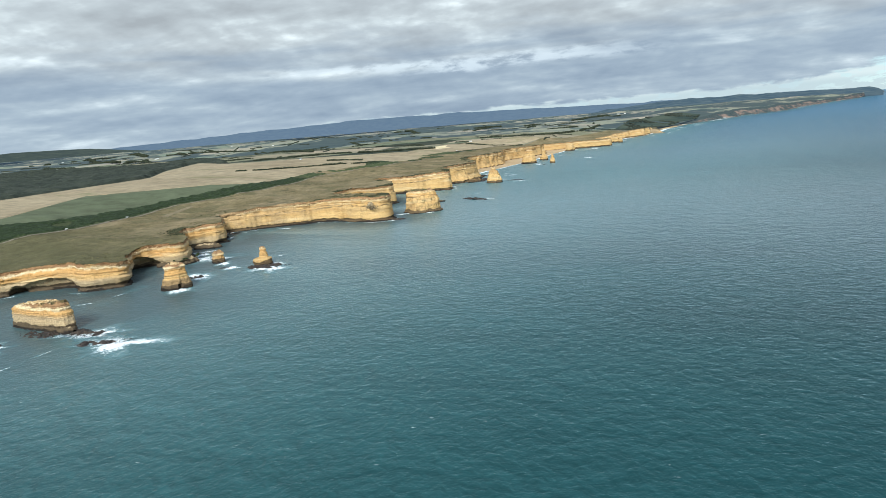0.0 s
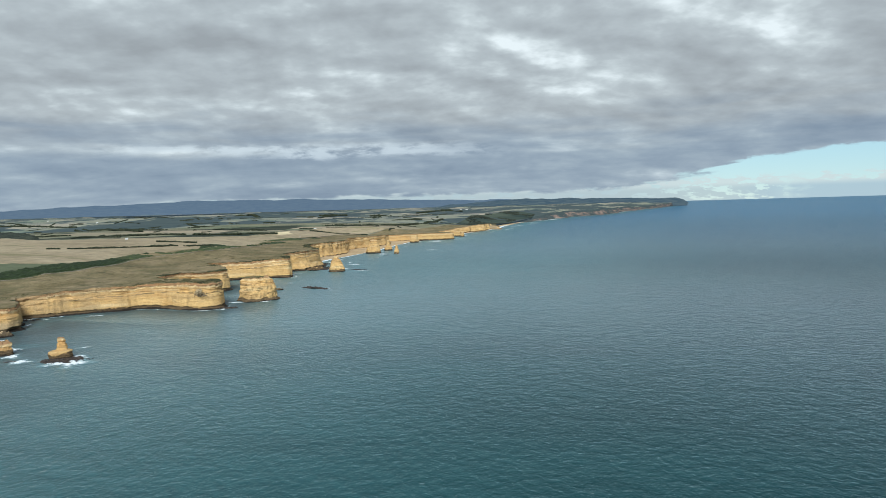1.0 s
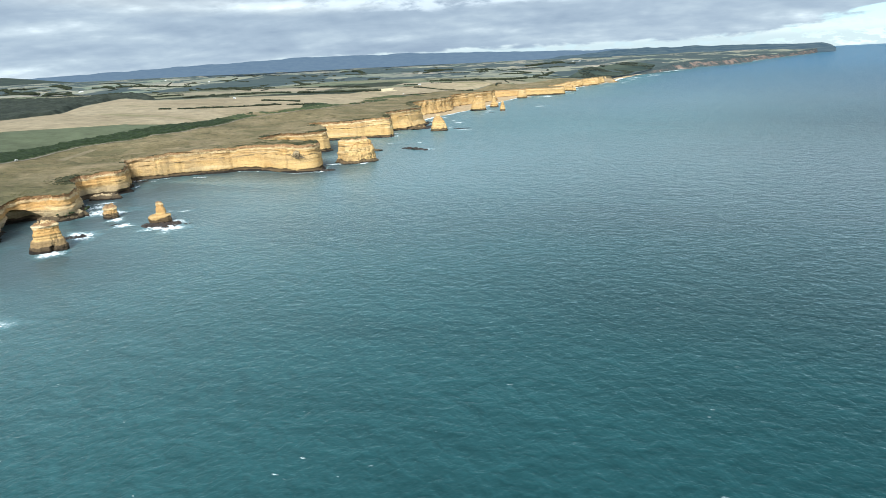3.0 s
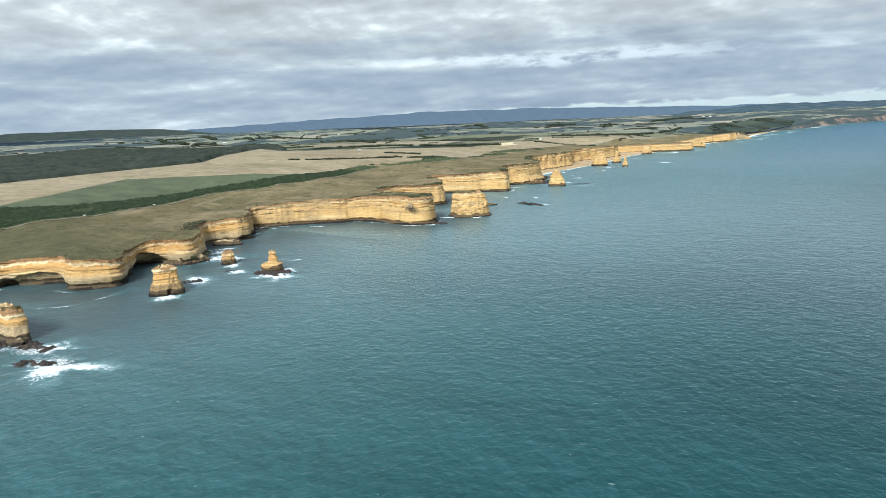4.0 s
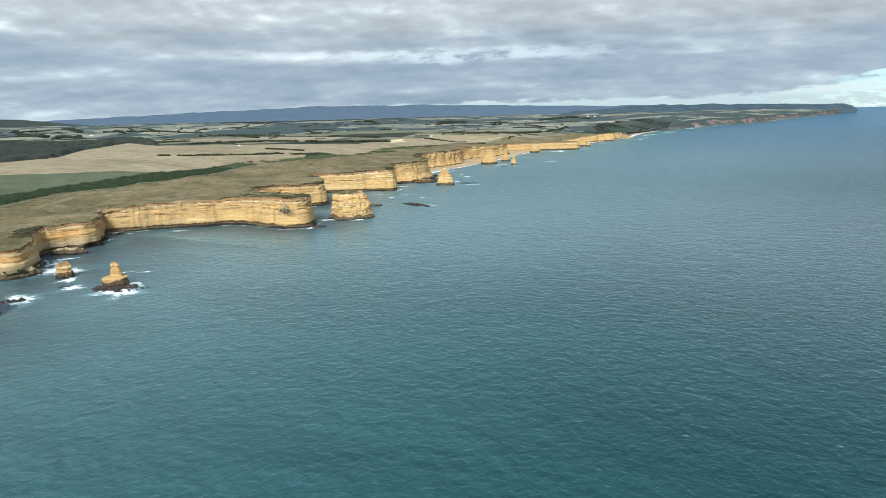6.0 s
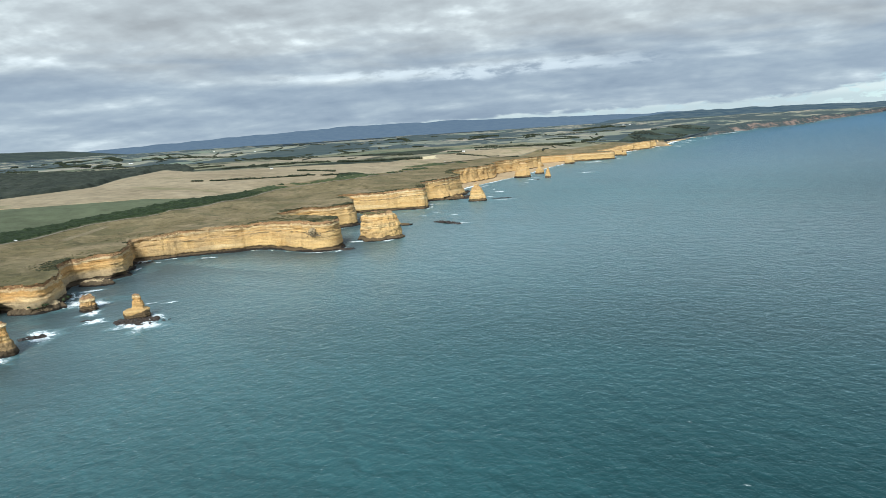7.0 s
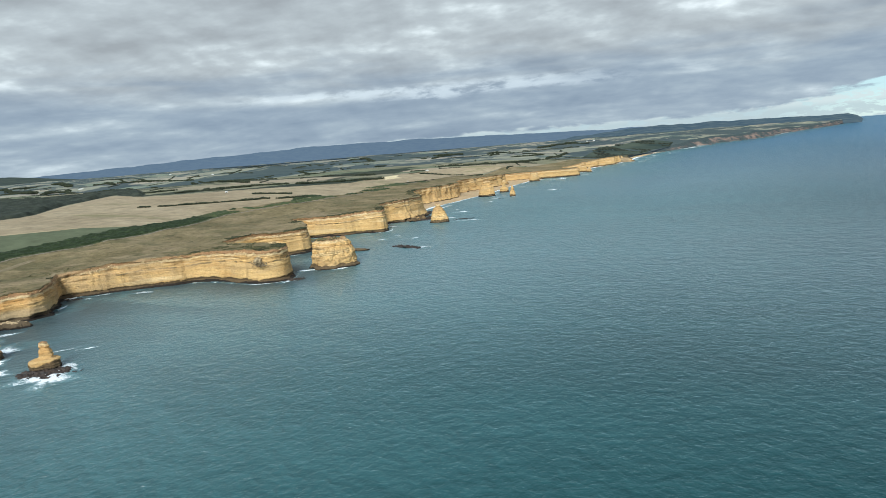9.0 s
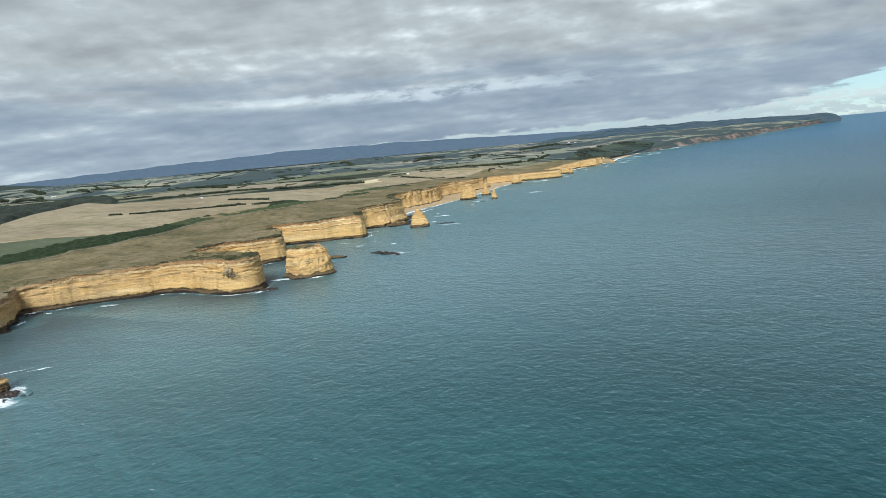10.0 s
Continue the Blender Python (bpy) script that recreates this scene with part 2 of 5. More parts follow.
def rock_material(name):
    m, n = material(name)
    plan = n.attr("plan").outputs["Vector"]
    depth = n.attr("depth").outputs["Fac"]
    x, y, z = n.sep(plan)
    sag = n.math("MULTIPLY", n.math("SUBTRACT", n.noise(plan, 0.010, 3.0), 0.5), 12.0)
    zz = n.math("ADD", z, sag)

    def bedded(k, kz, detail, rough):
        return n.noise(n.comb(n.math("MULTIPLY", x, k), n.math("MULTIPLY", y, k), n.math("MULTIPLY", zz, kz)), 1.0, detail, rough)

    wig = n.math("MULTIPLY", n.math("SUBTRACT", n.noise(plan, 0.018, 4.0, 0.6), 0.5), 7.0)
    down = n.math("ADD", depth, wig)
    beds = bedded(0.008, 0.11, 2.0, 0.5)
    col = n.ramp(beds, (0.32, (0.43, 0.245, 0.088)), (0.42, (0.51, 0.315, 0.120)), (0.50, (0.565, 0.372, 0.158)), (0.57, (0.49, 0.294, 0.110)), (0.67, (0.62, 0.455, 0.240)))
    fine = bedded(0.012, 0.74, 4.0, 0.62)
    lines = n.ramp(fine, (0.36, 0.30), (0.43, 0.78), (0.52, 1.02), (0.62, 1.24))
    thick = n.step(down, 22.0, 13.0)             # thin-bedded above, massive below
    massive = n.math("MULTIPLY", n.step(down, 15.0, 21.0), n.step(n.noise(plan, 0.02, 3.0, 0.5), 0.30, 0.55))
    col = n.mix(n.math("MULTIPLY", massive, 0.40), col, (0.650, 0.452, 0.200))
    col = n.mix(n.math("ADD", 0.10, n.math("MULTIPLY", thick, 0.66)), col, lines, "MULTIPLY")
    shelf = n.math("MULTIPLY", n.step(n.math("ABSOLUTE", n.math("SUBTRACT", down, 17.5)), 1.7, 0.5), n.step(n.noise(plan, 0.045, 5.0, 0.65), 0.46, 0.54))
    col = n.mix(n.math("MULTIPLY", n.math("MULTIPLY", shelf, n.step(y, 840.0, 900.0)), 0.85), col, (0.11, 0.086, 0.045))
    # grey wash, run-off streaks, cracks
    wash = n.noise(n.vmath("MULTIPLY", plan, (1.0, 1.0, 3.0)), 0.018, 5.0, 0.62, 0.5)
    col = n.mix(n.math("MULTIPLY", n.step(wash, 0.46, 0.62), 0.44), col, (0.415, 0.284, 0.142))
    streak = n.noise(n.comb(n.math("MULTIPLY", x, 0.30), n.math("MULTIPLY", y, 0.30), n.math("MULTIPLY", z, 0.03)), 1.0, 5.0, 0.65)
    col = n.mix(n.math("MULTIPLY", n.step(streak, 0.56, 0.70), 0.14), col, (0.22, 0.13, 0.06))
    scar = n.noise(n.vmath("MULTIPLY", plan, (1.0, 1.0, 1.8)), 0.05, 6.0, 0.7, 1.0)
    col = n.mix(n.math("MULTIPLY", n.step(scar, 0.64, 0.72), 0.4), col, (0.13, 0.085, 0.05))
    # red-brown soil under the turf, with a pale crust below it
    rag = n.math("MULTIPLY", n.math("SUBTRACT", n.noise(plan, 0.11, 5.0, 0.65), 0.5), 9.0)
    dd = n.math("ADD", depth, rag)
    col = n.mix(n.math("MULTIPLY", n.step(n.math("ABSOLUTE", n.math("SUBTRACT", dd, 6.5)), 3.0, 0.8), n.math("ADD", 0.45, n.math("MULTIPLY", n.step(y, 520.0, 450.0), 0.45))), col, (0.74, 0.60, 0.37))
    col = n.mix(n.math("MULTIPLY", n.math("MULTIPLY", n.step(dd, 6.4, 3.6), n.step(n.noise(plan, 0.05, 5.0, 0.65), 0.32, 0.46)), 0.9), col, (0.275, 0.155, 0.078))
    col = n.mix(n.math("MULTIPLY", n.math("MULTIPLY", n.math("MULTIPLY", n.step(dd, 17.0, 12.0), n.step(dd, 7.0, 9.0)), n.step(y, 830.0, 700.0)), 0.55), col, (0.56, 0.31, 0.105))
    col = n.mix(n.math("MULTIPLY", n.step(dd, 1.2, 0.2), 0.9), col, (0.085, 0.072, 0.03))
    # grey clay in the lower half of the southern cliffs
    clay = n.math("MULTIPLY", n.step(n.math("ADD", z, wig), 19.0, 13.0), n.math("MULTIPLY", n.step(y, 830.0, 700.0), n.math("MAXIMUM", n.step(x, -835.0, -855.0), n.step(y, 420.0, 400.0))))
    col = n.mix(n.math("MULTIPLY", clay, 0.62), col, (0.40, 0.33, 0.225))
    # browner on the wall of the inner bay
    bay_brown = n.math("MULTIPLY", n.step(x, -960.0, -1040.0), n.math("MULTIPLY", n.step(y, 760.0, 820.0), n.step(y, 1010.0, 950.0)))
    col = n.mix(n.math("MULTIPLY", n.math("MULTIPLY", bay_brown, n.step(n.noise(plan, 0.03, 5.0, 0.6), 0.34, 0.60)), 0.6), col, (0.335, 0.235, 0.125))
    foot = n.attr("foot").outputs["Fac"]
    col = n.mix(n.math("MULTIPLY", n.step(n.math("ADD", z, n.math("MULTIPLY", rag, 0.5)), n.math("ADD", foot, 1.0), n.math("SUBTRACT", foot, 1.0)), 0.8), col, (0.205, 0.14, 0.075))
    col = n.mix(n.math("MULTIPLY", n.step(y, 1650.0, 2100.0), 0.4), col, (0.44, 0.285, 0.125))
    # splash zone: bare brown rock, black at the water
    tide = n.math("ADD", z, n.math("MULTIPLY", n.math("SUBTRACT", n.noise(plan, 0.045, 6.0, 0.68), 0.5), 14.0))
    col = n.mix(n.math("MULTIPLY", n.step(tide, 7.4, 6.4), 0.88), col, (0.066, 0.048, 0.031))
    col = n.mix(n.step(n.math("ADD", n.math("ADD", z, n.math("MULTIPLY", rag, 0.45)), n.math("MULTIPLY", n.math("SUBTRACT", wash, 0.47), 14.0)), 3.4, 1.8), col, (0.024, 0.019, 0.015))
    grain = n.noise(plan, 0.45, 6.0, 0.75)
    col = n.mix(0.75, col, n.ramp(grain, (0.32, 0.57), (0.46, 0.97), (0.64, 1.17)), "MULTIPLY")
    h = n.math("ADD", n.math("MULTIPLY", fine, 1.0), n.math("MULTIPLY", grain, 1.0))
    finish(n, col, 0.92, n.bump(h, 1.0, 1.4), 0.2)
    return m


ROCK = rock_material("limestone")


def dark_rock():
    m, n = material("wet_dark_rock")
    plan = n.attr("plan").outputs["Vector"]
    f = n.noise(plan, 0.18, 5.0, 0.65)
    col = n.ramp(f, (0.3, (0.010, 0.008, 0.007)), (0.55, (0.035, 0.024, 0.017)), (0.72, (0.075, 0.05, 0.032)))
    finish(n, col, 0.55, n.bump(n.noise(plan, 0.7, 4.0), 0.8, 0.8), 0.4)
    return m


DARK = dark_rock()


def slope_material(name, haze_glow):
    """Far coast: red-brown broken slopes, half grown over. Emission stands in for distance haze."""
    m, n = material(name)
    plan = n.attr("plan").outputs["Vector"]
    x, y, z = n.sep(plan)
    a = n.math("ADD", n.math("MULTIPLY", n.noise(n.vmath("MULTIPLY", plan, (1.0, 1.0, 6.0)), 0.0014, 4.0, 0.55, 0.3), 0.55), n.math("MULTIPLY", n.noise(n.vmath("MULTIPLY", plan, (1.0, 1.0, 3.0)), 0.007, 5.0, 0.6, 0.4), 0.45))
    a = n.math("SUBTRACT", a, n.math("MULTIPLY", n.step(n.attr("depth").outputs["Fac"], 26.0, 4.0), 0.14))
    col = n.ramp(a, (0.44, (0.036, 0.044, 0.036)), (0.49, (0.060, 0.058, 0.046)), (0.54, (0.150, 0.104, 0.078)), (0.63, (0.225, 0.158, 0.115)))
    tan = n.ramp(a, (0.38, (0.095, 0.085, 0.052)), (0.45, (0.24, 0.175, 0.105)), (0.60, (0.37, 0.275, 0.165)))
    col = n.mix(n.step(y, 4950.0, 5150.0), tan, col)
    g = n.noise(plan, 0.02, 4.0, 0.6)
    col = n.mix(0.4, col, n.ramp(g, (0.3, 0.6), (0.5, 1.0), (0.7, 1.2)), "MULTIPLY")
    finish(n, col, 0.95, n.bump(g, 1.0, 6.0), 0.1, **({"Emission Color": (*haze_glow, 1.0), "Emission Strength": 1.0} if haze_glow[0] else {}))
    return m


SLOPE, SLOPE_FAR = slope_material("overgrown_slope", (0, 0, 0)), slope_material("hazed_far_slope", (0.022, 0.031, 0.042))


def ground_material(name, stops, scale, fine=0.05, bump=0.6, stretch=(1, 1, 1), extra=None):
    m, n = material(name)
    plan = n.attr("plan").outputs["Vector"]
    v = n.vmath("MULTIPLY", plan, stretch)
    a = n.noise(v, scale, 5.0, 0.62, 0.4)
    col = n.ramp(a, *stops)
    g = n.noise(plan, fine, 6.0, 0.7)
    col = n.mix(0.8, col, n.ramp(g, (0.3, 0.6), (0.5, 0.95), (0.68, 1.25)), "MULTIPLY")
    if extra:
        col = extra(n, plan, col)
    finish(n, col, 0.95, n.bump(g, bump, 2.0), 0.12)
    return m


def heath_patches(n, plan, col):
    p = n.noise(plan, 0.013, 5.0, 0.62, 0.6)
    col = n.mix(n.math("MULTIPLY", n.step(p, 0.49, 0.60), 0.62), col, (0.112, 0.102, 0.050))
    q = n.noise(n.vmath("ADD", plan, (431.0, 77.0, 0.0)), 0.009, 5.0, 0.65, 0.8)
    col = n.mix(n.math("MULTIPLY", n.step(q, 0.55, 0.66), 0.7), col, (0.29, 0.222, 0.132))
    south = n.step(n.math("ADD", n.sep(plan)[1], n.math("MULTIPLY", n.math("SUBTRACT", p, 0.5), 500.0)), 720.0, 430.0)
    col = n.mix(n.math("MULTIPLY", south, 0.72), col, (0.080, 0.080, 0.038))
    tuft = n.noise(n.vmath("ADD", plan, (17.0, 5.0, 0.0)), 0.05, 5.0, 0.68, 0.4)
    col = n.mix(0.6, col, n.ramp(tuft, (0.32, 0.55), (0.45, 0.90), (0.56, 1.06), (0.68, 1.32)), "MULTIPLY")
    dark = n.noise(n.vmath("ADD", plan, (91.0, 303.0, 0.0)), 0.032, 5.0, 0.66, 0.5)
    return n.mix(n.math("MULTIPLY", n.step(dark, 0.58, 0.65), 0.6), col, (0.062, 0.059, 0.029))


HEATH = ground_material("heath", ((0.30, (0.140, 0.112, 0.054)), (0.46, (0.188, 0.150, 0.077)), (0.56, (0.226, 0.178, 0.096)), (0.70, (0.275, 0.210, 0.125))), 0.011, 0.13, 0.8, extra=heath_patches)
BARE = ground_material("bare_heath", ((0.3, (0.185, 0.150, 0.088)), (0.6, (0.235, 0.19, 0.115)), (0.75, (0.28, 0.225, 0.14))), 0.03, 0.2)
TURF_DARK = ground_material("scrub_floor", ((0.3, (0.045, 0.054, 0.024)), (0.6, (0.066, 0.076, 0.034)), (0.75, (0.095, 0.098, 0.048))), 0.02, 0.2)
# a pool of sunlight, painted as a paler piece of stubble
SUN_PATCH = ground_material("painted_sun_patch", ((0.3, (0.58, 0.48, 0.29)), (0.7, (0.74, 0.62, 0.39))), 0.01, 0.05, 0.2)
CROP = ground_material("green_crop", ((0.3, (0.104, 0.118, 0.068)), (0.6, (0.118, 0.133, 0.078)), (0.75, (0.130, 0.143, 0.084))), 0.006, 0.02, 0.3, (1.0, 0.25, 1.0))


def stubble_marks(n, plan, col):
    p = n.noise(n.vmath("MULTIPLY", plan, (0.5, 1.4, 1.0)), 0.004, 4.0, 0.65, 0.5)
    return n.mix(n.math("MULTIPLY", n.step(p, 0.58, 0.66), 0.6), col, (0.165, 0.165, 0.075))


TAN = ground_material("dry_stubble", ((0.3, (0.265, 0.21, 0.13)), (0.5, (0.33, 0.265, 0.168)), (0.7, (0.385, 0.315, 0.205))), 0.004, 0.03, 0.3, (0.6, 1.5, 1.0), stubble_marks)
BUSH = ground_material("bush_floor", ((0.3, (0.040, 0.047, 0.036)), (0.6, (0.054, 0.062, 0.046)), (0.75, (0.07, 0.076, 0.055))), 0.008, 0.03)


def farm_material(name, haze_glow, woods):
    m, n = material(name)
    plan = n.attr("plan").outputs["Vector"]
    x, y, z = n.sep(plan)
    # paddocks: cells of two sizes on a turned grid
    u = n.math("ADD", n.math("MULTIPLY", x, 0.88), n.math("MULTIPLY", y, 0.47))
    v = n.math("SUBTRACT", n.math("MULTIPLY", y, 0.88), n.math("MULTIPLY", x, 0.47))
    cell = n.add("ShaderNodeTexVoronoi", feature="F1", ins={"Vector": n.comb(n.math("MULTIPLY", u, 0.0019), n.math("MULTIPLY", v, 0.0034), 0.0), "Scale": 1.0, "Randomness": 0.75})
    pick = n.sep(cell.outputs["Color"])[0]
    col = n.ramp(pick, (0.0, (0.200, 0.190, 0.122)), (0.22, (0.265, 0.230, 0.155)), (0.40, (0.215, 0.205, 0.132)), (0.55, (0.150, 0.166, 0.104)), (0.70, (0.325, 0.270, 0.188)), (0.82, (0.188, 0.184, 0.118)))
    n.tree.nodes[-1].color_ramp.interpolation = "CONSTANT"
    edge = n.add("ShaderNodeTexVoronoi", feature="DISTANCE_TO_EDGE", ins={"Vector": n.comb(n.math("MULTIPLY", u, 0.0019), n.math("MULTIPLY", v, 0.0034), 0.0), "Scale": 1.0, "Randomness": 0.75}).outputs["Distance"]
    hedge = n.math("MULTIPLY", n.step(edge, 0.055, 0.035), n.step(n.noise(plan, 0.0035, 4.0, 0.6), 0.46, 0.50))
    col = n.mix(n.math("MULTIPLY", hedge, 0.85), col, (0.044, 0.052, 0.036))
    wood = n.noise(n.vmath("MULTIPLY", plan, (0.8, 0.42, 1.0)), 0.0013, 6.0, 0.62, 0.5)
    col = n.mix(n.math("MULTIPLY", n.step(wood, woods, woods + 0.015), 0.92), col, (0.028, 0.037, 0.026))
    g = n.noise(plan, 0.012, 6.0, 0.7)
    col = n.mix(0.8, col, n.ramp(g, (0.3, 0.7), (0.5, 1.0), (0.7, 1.2)), "MULTIPLY")
    # emission paints distance haze over the far paddocks
    finish(n, col, 0.95, None, 0.1, **({"Emission Color": (*haze_glow, 1.0), "Emission Strength": 1.0} if haze_glow[0] else {}))
    return m


FARM = farm_material("farmland", (0.0, 0.0, 0.0), 0.56)
FARM_FAR = farm_material("hazed_far_farmland", (0.028, 0.042, 0.060), 0.475)
SAND = ground_material("beach_sand", ((0.3, (0.42, 0.30, 0.17)), (0.6, (0.50, 0.37, 0.22)), (0.75, (0.55, 0.42, 0.27))), 0.02, 0.1, 0.2)
GRAVEL = ground_material("road_gravel", ((0.3, (0.18, 0.155, 0.115)), (0.6, (0.235, 0.20, 0.15)), (0.75, (0.28, 0.24, 0.185))), 0.05, 0.3, 0.3)


def leaf_material(name, dark, mid, light, scale=0.25):
    m, n = material(name)
    plan = n.attr("plan").outputs["Vector"]
    a = n.noise(plan, scale, 6.0, 0.75)
    r = n.add("ShaderNodeNewGeometry").outputs["Random Per Island"]
    f = n.math("ADD", a, n.math("MULTIPLY", n.math("SUBTRACT", r, 0.5), 0.25))
    finish(n, n.ramp(f, (0.36, dark), (0.5, mid), (0.64, light)), 0.85, n.bump(n.noise(plan, 1.2, 3.0), 0.8, 0.6), 0.15)
    return m


SCRUB = leaf_material("scrub_leaves", (0.020, 0.031, 0.012), (0.037, 0.053, 0.022), (0.070, 0.084, 0.037), 0.11)
PINE = leaf_material("windbreak_leaves", (0.014, 0.019, 0.012), (0.028, 0.035, 0.020), (0.048, 0.054, 0.030))
HEDGE = leaf_material("hedgerow_leaves", (0.020, 0.026, 0.018), (0.038, 0.044, 0.028), (0.062, 0.066, 0.042))
GUM = leaf_material("bush_leaves", (0.020, 0.026, 0.020), (0.034, 0.041, 0.030), (0.052, 0.058, 0.042), 0.025)
TUSSOCK = leaf_material("tussock_leaves", (0.075, 0.076, 0.034), (0.115, 0.106, 0.05), (0.165, 0.138, 0.07))

HEATH_SCRUB = leaf_material("heath_scrub_leaves", (0.040, 0.042, 0.018), (0.070, 0.068, 0.030), (0.115, 0.100, 0.048))
RIM_SCRUB = leaf_material("rim_scrub_leaves", (0.026, 0.031, 0.015), (0.047, 0.050, 0.025), (0.080, 0.076, 0.040))
RIM_STONE = leaf_material("rim_stone", (0.40, 0.25, 0.11), (0.54, 0.38, 0.19), (0.68, 0.53, 0.31), 0.1)


def sea_material():
    m, n = material("sea_water")
    plan = n.attr("plan").outputs["Vector"]
    x, y, z = n.sep(plan)
    # crests run nearly along x; short waves of about 8 m on a swell of about 30 m
    along, across = n.math("ADD", x, n.math("MULTIPLY", y, 0.10)), n.math("SUBTRACT", y, n.math("MULTIPLY", x, 0.10))

    def wave(stretch, scale, detail, lag=0.0, seed=0.0):
        return n.noise(n.comb(n.math("MULTIPLY", along, stretch), n.math("ADD", across, lag), seed), scale, detail, 0.55, 0.4)

    drift = n.noise(n.vmath("MULTIPLY", plan, (0.4, 1.0, 1.0)), 0.003, 4.0, 0.55, 0.8)
    col = n.ramp(drift, (0.3, (0.0135, 0.058, 0.061)), (0.55, (0.0155, 0.066, 0.069)), (0.75, (0.019, 0.075, 0.078)))
    # pale shallows, plus the sky's reflection farther out painted as paler water
    shoal_reflect = n.attr("shoal_reflect").outputs["Fac"]
    col = n.mix(n.math("MULTIPLY", shoal_reflect, 0.9), col, (0.088, 0.186, 0.196))
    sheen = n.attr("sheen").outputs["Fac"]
    # dimmer light on the open side, painted as darker water
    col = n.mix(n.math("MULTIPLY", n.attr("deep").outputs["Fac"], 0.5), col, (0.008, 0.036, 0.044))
    # bluer body colour far out, painted in place of the sky's reflection
    far_sky_tint = n.attr("far_sky_tint").outputs["Fac"]
    col = n.mix(n.math("MULTIPLY", n.step(far_sky_tint, 0.0, 0.45), 0.75), col, (0.056, 0.126, 0.186))
    col = n.mix(n.step(far_sky_tint, 0.40, 1.0), col, (0.056, 0.136, 0.208))
    # dark bottom, together with the cliffs' shade and reflection painted into the water
    reef = n.attr("reef").outputs["Fac"]
    weed_and_shade = n.math("MULTIPLY", reef, n.step(n.noise(plan, 0.012, 4.0, 0.6, 0.6), 0.18, 0.50))
    col = n.mix(n.math("MULTIPLY", weed_and_shade, 0.95), col, (0.052, 0.078, 0.083))
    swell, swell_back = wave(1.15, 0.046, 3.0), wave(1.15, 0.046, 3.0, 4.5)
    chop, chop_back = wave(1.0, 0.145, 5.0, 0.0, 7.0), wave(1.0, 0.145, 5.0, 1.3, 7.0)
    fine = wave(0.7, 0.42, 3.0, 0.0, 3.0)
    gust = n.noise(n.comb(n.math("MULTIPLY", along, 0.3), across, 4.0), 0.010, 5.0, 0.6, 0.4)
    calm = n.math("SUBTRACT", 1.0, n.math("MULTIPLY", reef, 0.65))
    # lit and dark wave faces, painted into the water colour by slope
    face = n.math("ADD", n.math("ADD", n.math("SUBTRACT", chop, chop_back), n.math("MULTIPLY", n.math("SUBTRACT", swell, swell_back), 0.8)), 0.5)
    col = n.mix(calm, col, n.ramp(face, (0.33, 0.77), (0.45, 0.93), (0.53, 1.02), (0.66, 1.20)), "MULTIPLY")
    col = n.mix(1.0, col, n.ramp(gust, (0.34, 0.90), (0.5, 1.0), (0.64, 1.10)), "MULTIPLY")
    # farther out, light and dark of larger wave groups painted into the colour
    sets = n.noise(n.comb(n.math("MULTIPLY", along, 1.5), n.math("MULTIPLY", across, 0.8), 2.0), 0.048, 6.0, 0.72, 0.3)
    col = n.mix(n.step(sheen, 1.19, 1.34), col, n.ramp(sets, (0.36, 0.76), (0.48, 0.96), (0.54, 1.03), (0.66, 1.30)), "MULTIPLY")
    # whitecaps: few, small and torn
    cap_v = n.comb(n.math("MULTIPLY", n.math("ADD", x, n.math("MULTIPLY", y, 0.25)), 0.62), n.math("MULTIPLY", n.math("SUBTRACT", y, n.math("MULTIPLY", x, 0.25)), 1.7), 0.0)
    cells = n.add("ShaderNodeTexVoronoi", feature="F1", ins={"Vector": cap_v, "Scale": 0.075, "Randomness": 1.0})
    luck = n.sep(cells.outputs["Color"])
    size = n.math("ADD", 0.03, n.math("MULTIPLY", n.math("POWER", luck[1], 3.0), 0.075))
    seed = n.math("MULTIPLY", n.step(luck[0], 0.40, 0.44), n.step(n.math("DIVIDE", cells.outputs["Distance"], size), 1.2, 0.5))
    caps = n.math("MULTIPLY", seed, n.step(n.noise(cap_v, 0.9, 4.0, 0.65, 0.6), 0.46, 0.58), clamp=True)
    col = n.mix(caps, col, (0.62, 0.68, 0.68))
    h = n.math("ADD", n.math("ADD", n.math("MULTIPLY", swell, 1.3), n.math("MULTIPLY", chop, 1.3)), n.math("MULTIPLY", fine, 0.35))
    normal = n.bump(n.math("MULTIPLY", h, n.math("SUBTRACT", 1.0, n.math("MULTIPLY", reef, 0.6))), 0.85, 1.0)
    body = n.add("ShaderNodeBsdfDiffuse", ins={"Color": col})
    gloss = n.add("ShaderNodeBsdfGlossy", ins={"Color": (0.94, 0.98, 1.0, 1.0), "Roughness": 0.30, "Normal": normal})
    mirror = n.add("ShaderNodeFresnel", ins={"IOR": sheen, "Normal": normal}).outputs[0]
    mirror = n.math("MULTIPLY", n.math("MULTIPLY", mirror, n.math("SUBTRACT", 1.0, caps)), n.math("SUBTRACT", 1.0, n.math("ADD", n.math("MULTIPLY", reef, 0.5), n.math("MULTIPLY", n.step(sheen, 1.20, 1.42), 0.54))), clamp=True)
    mix = n.add("ShaderNodeMixShader", ins={0: mirror, 1: body.outputs[0], 2: gloss.outputs[0]})
    n.add("ShaderNodeOutputMaterial", ins={"Surface": mix.outputs[0]})
    return m


SEA = sea_material()


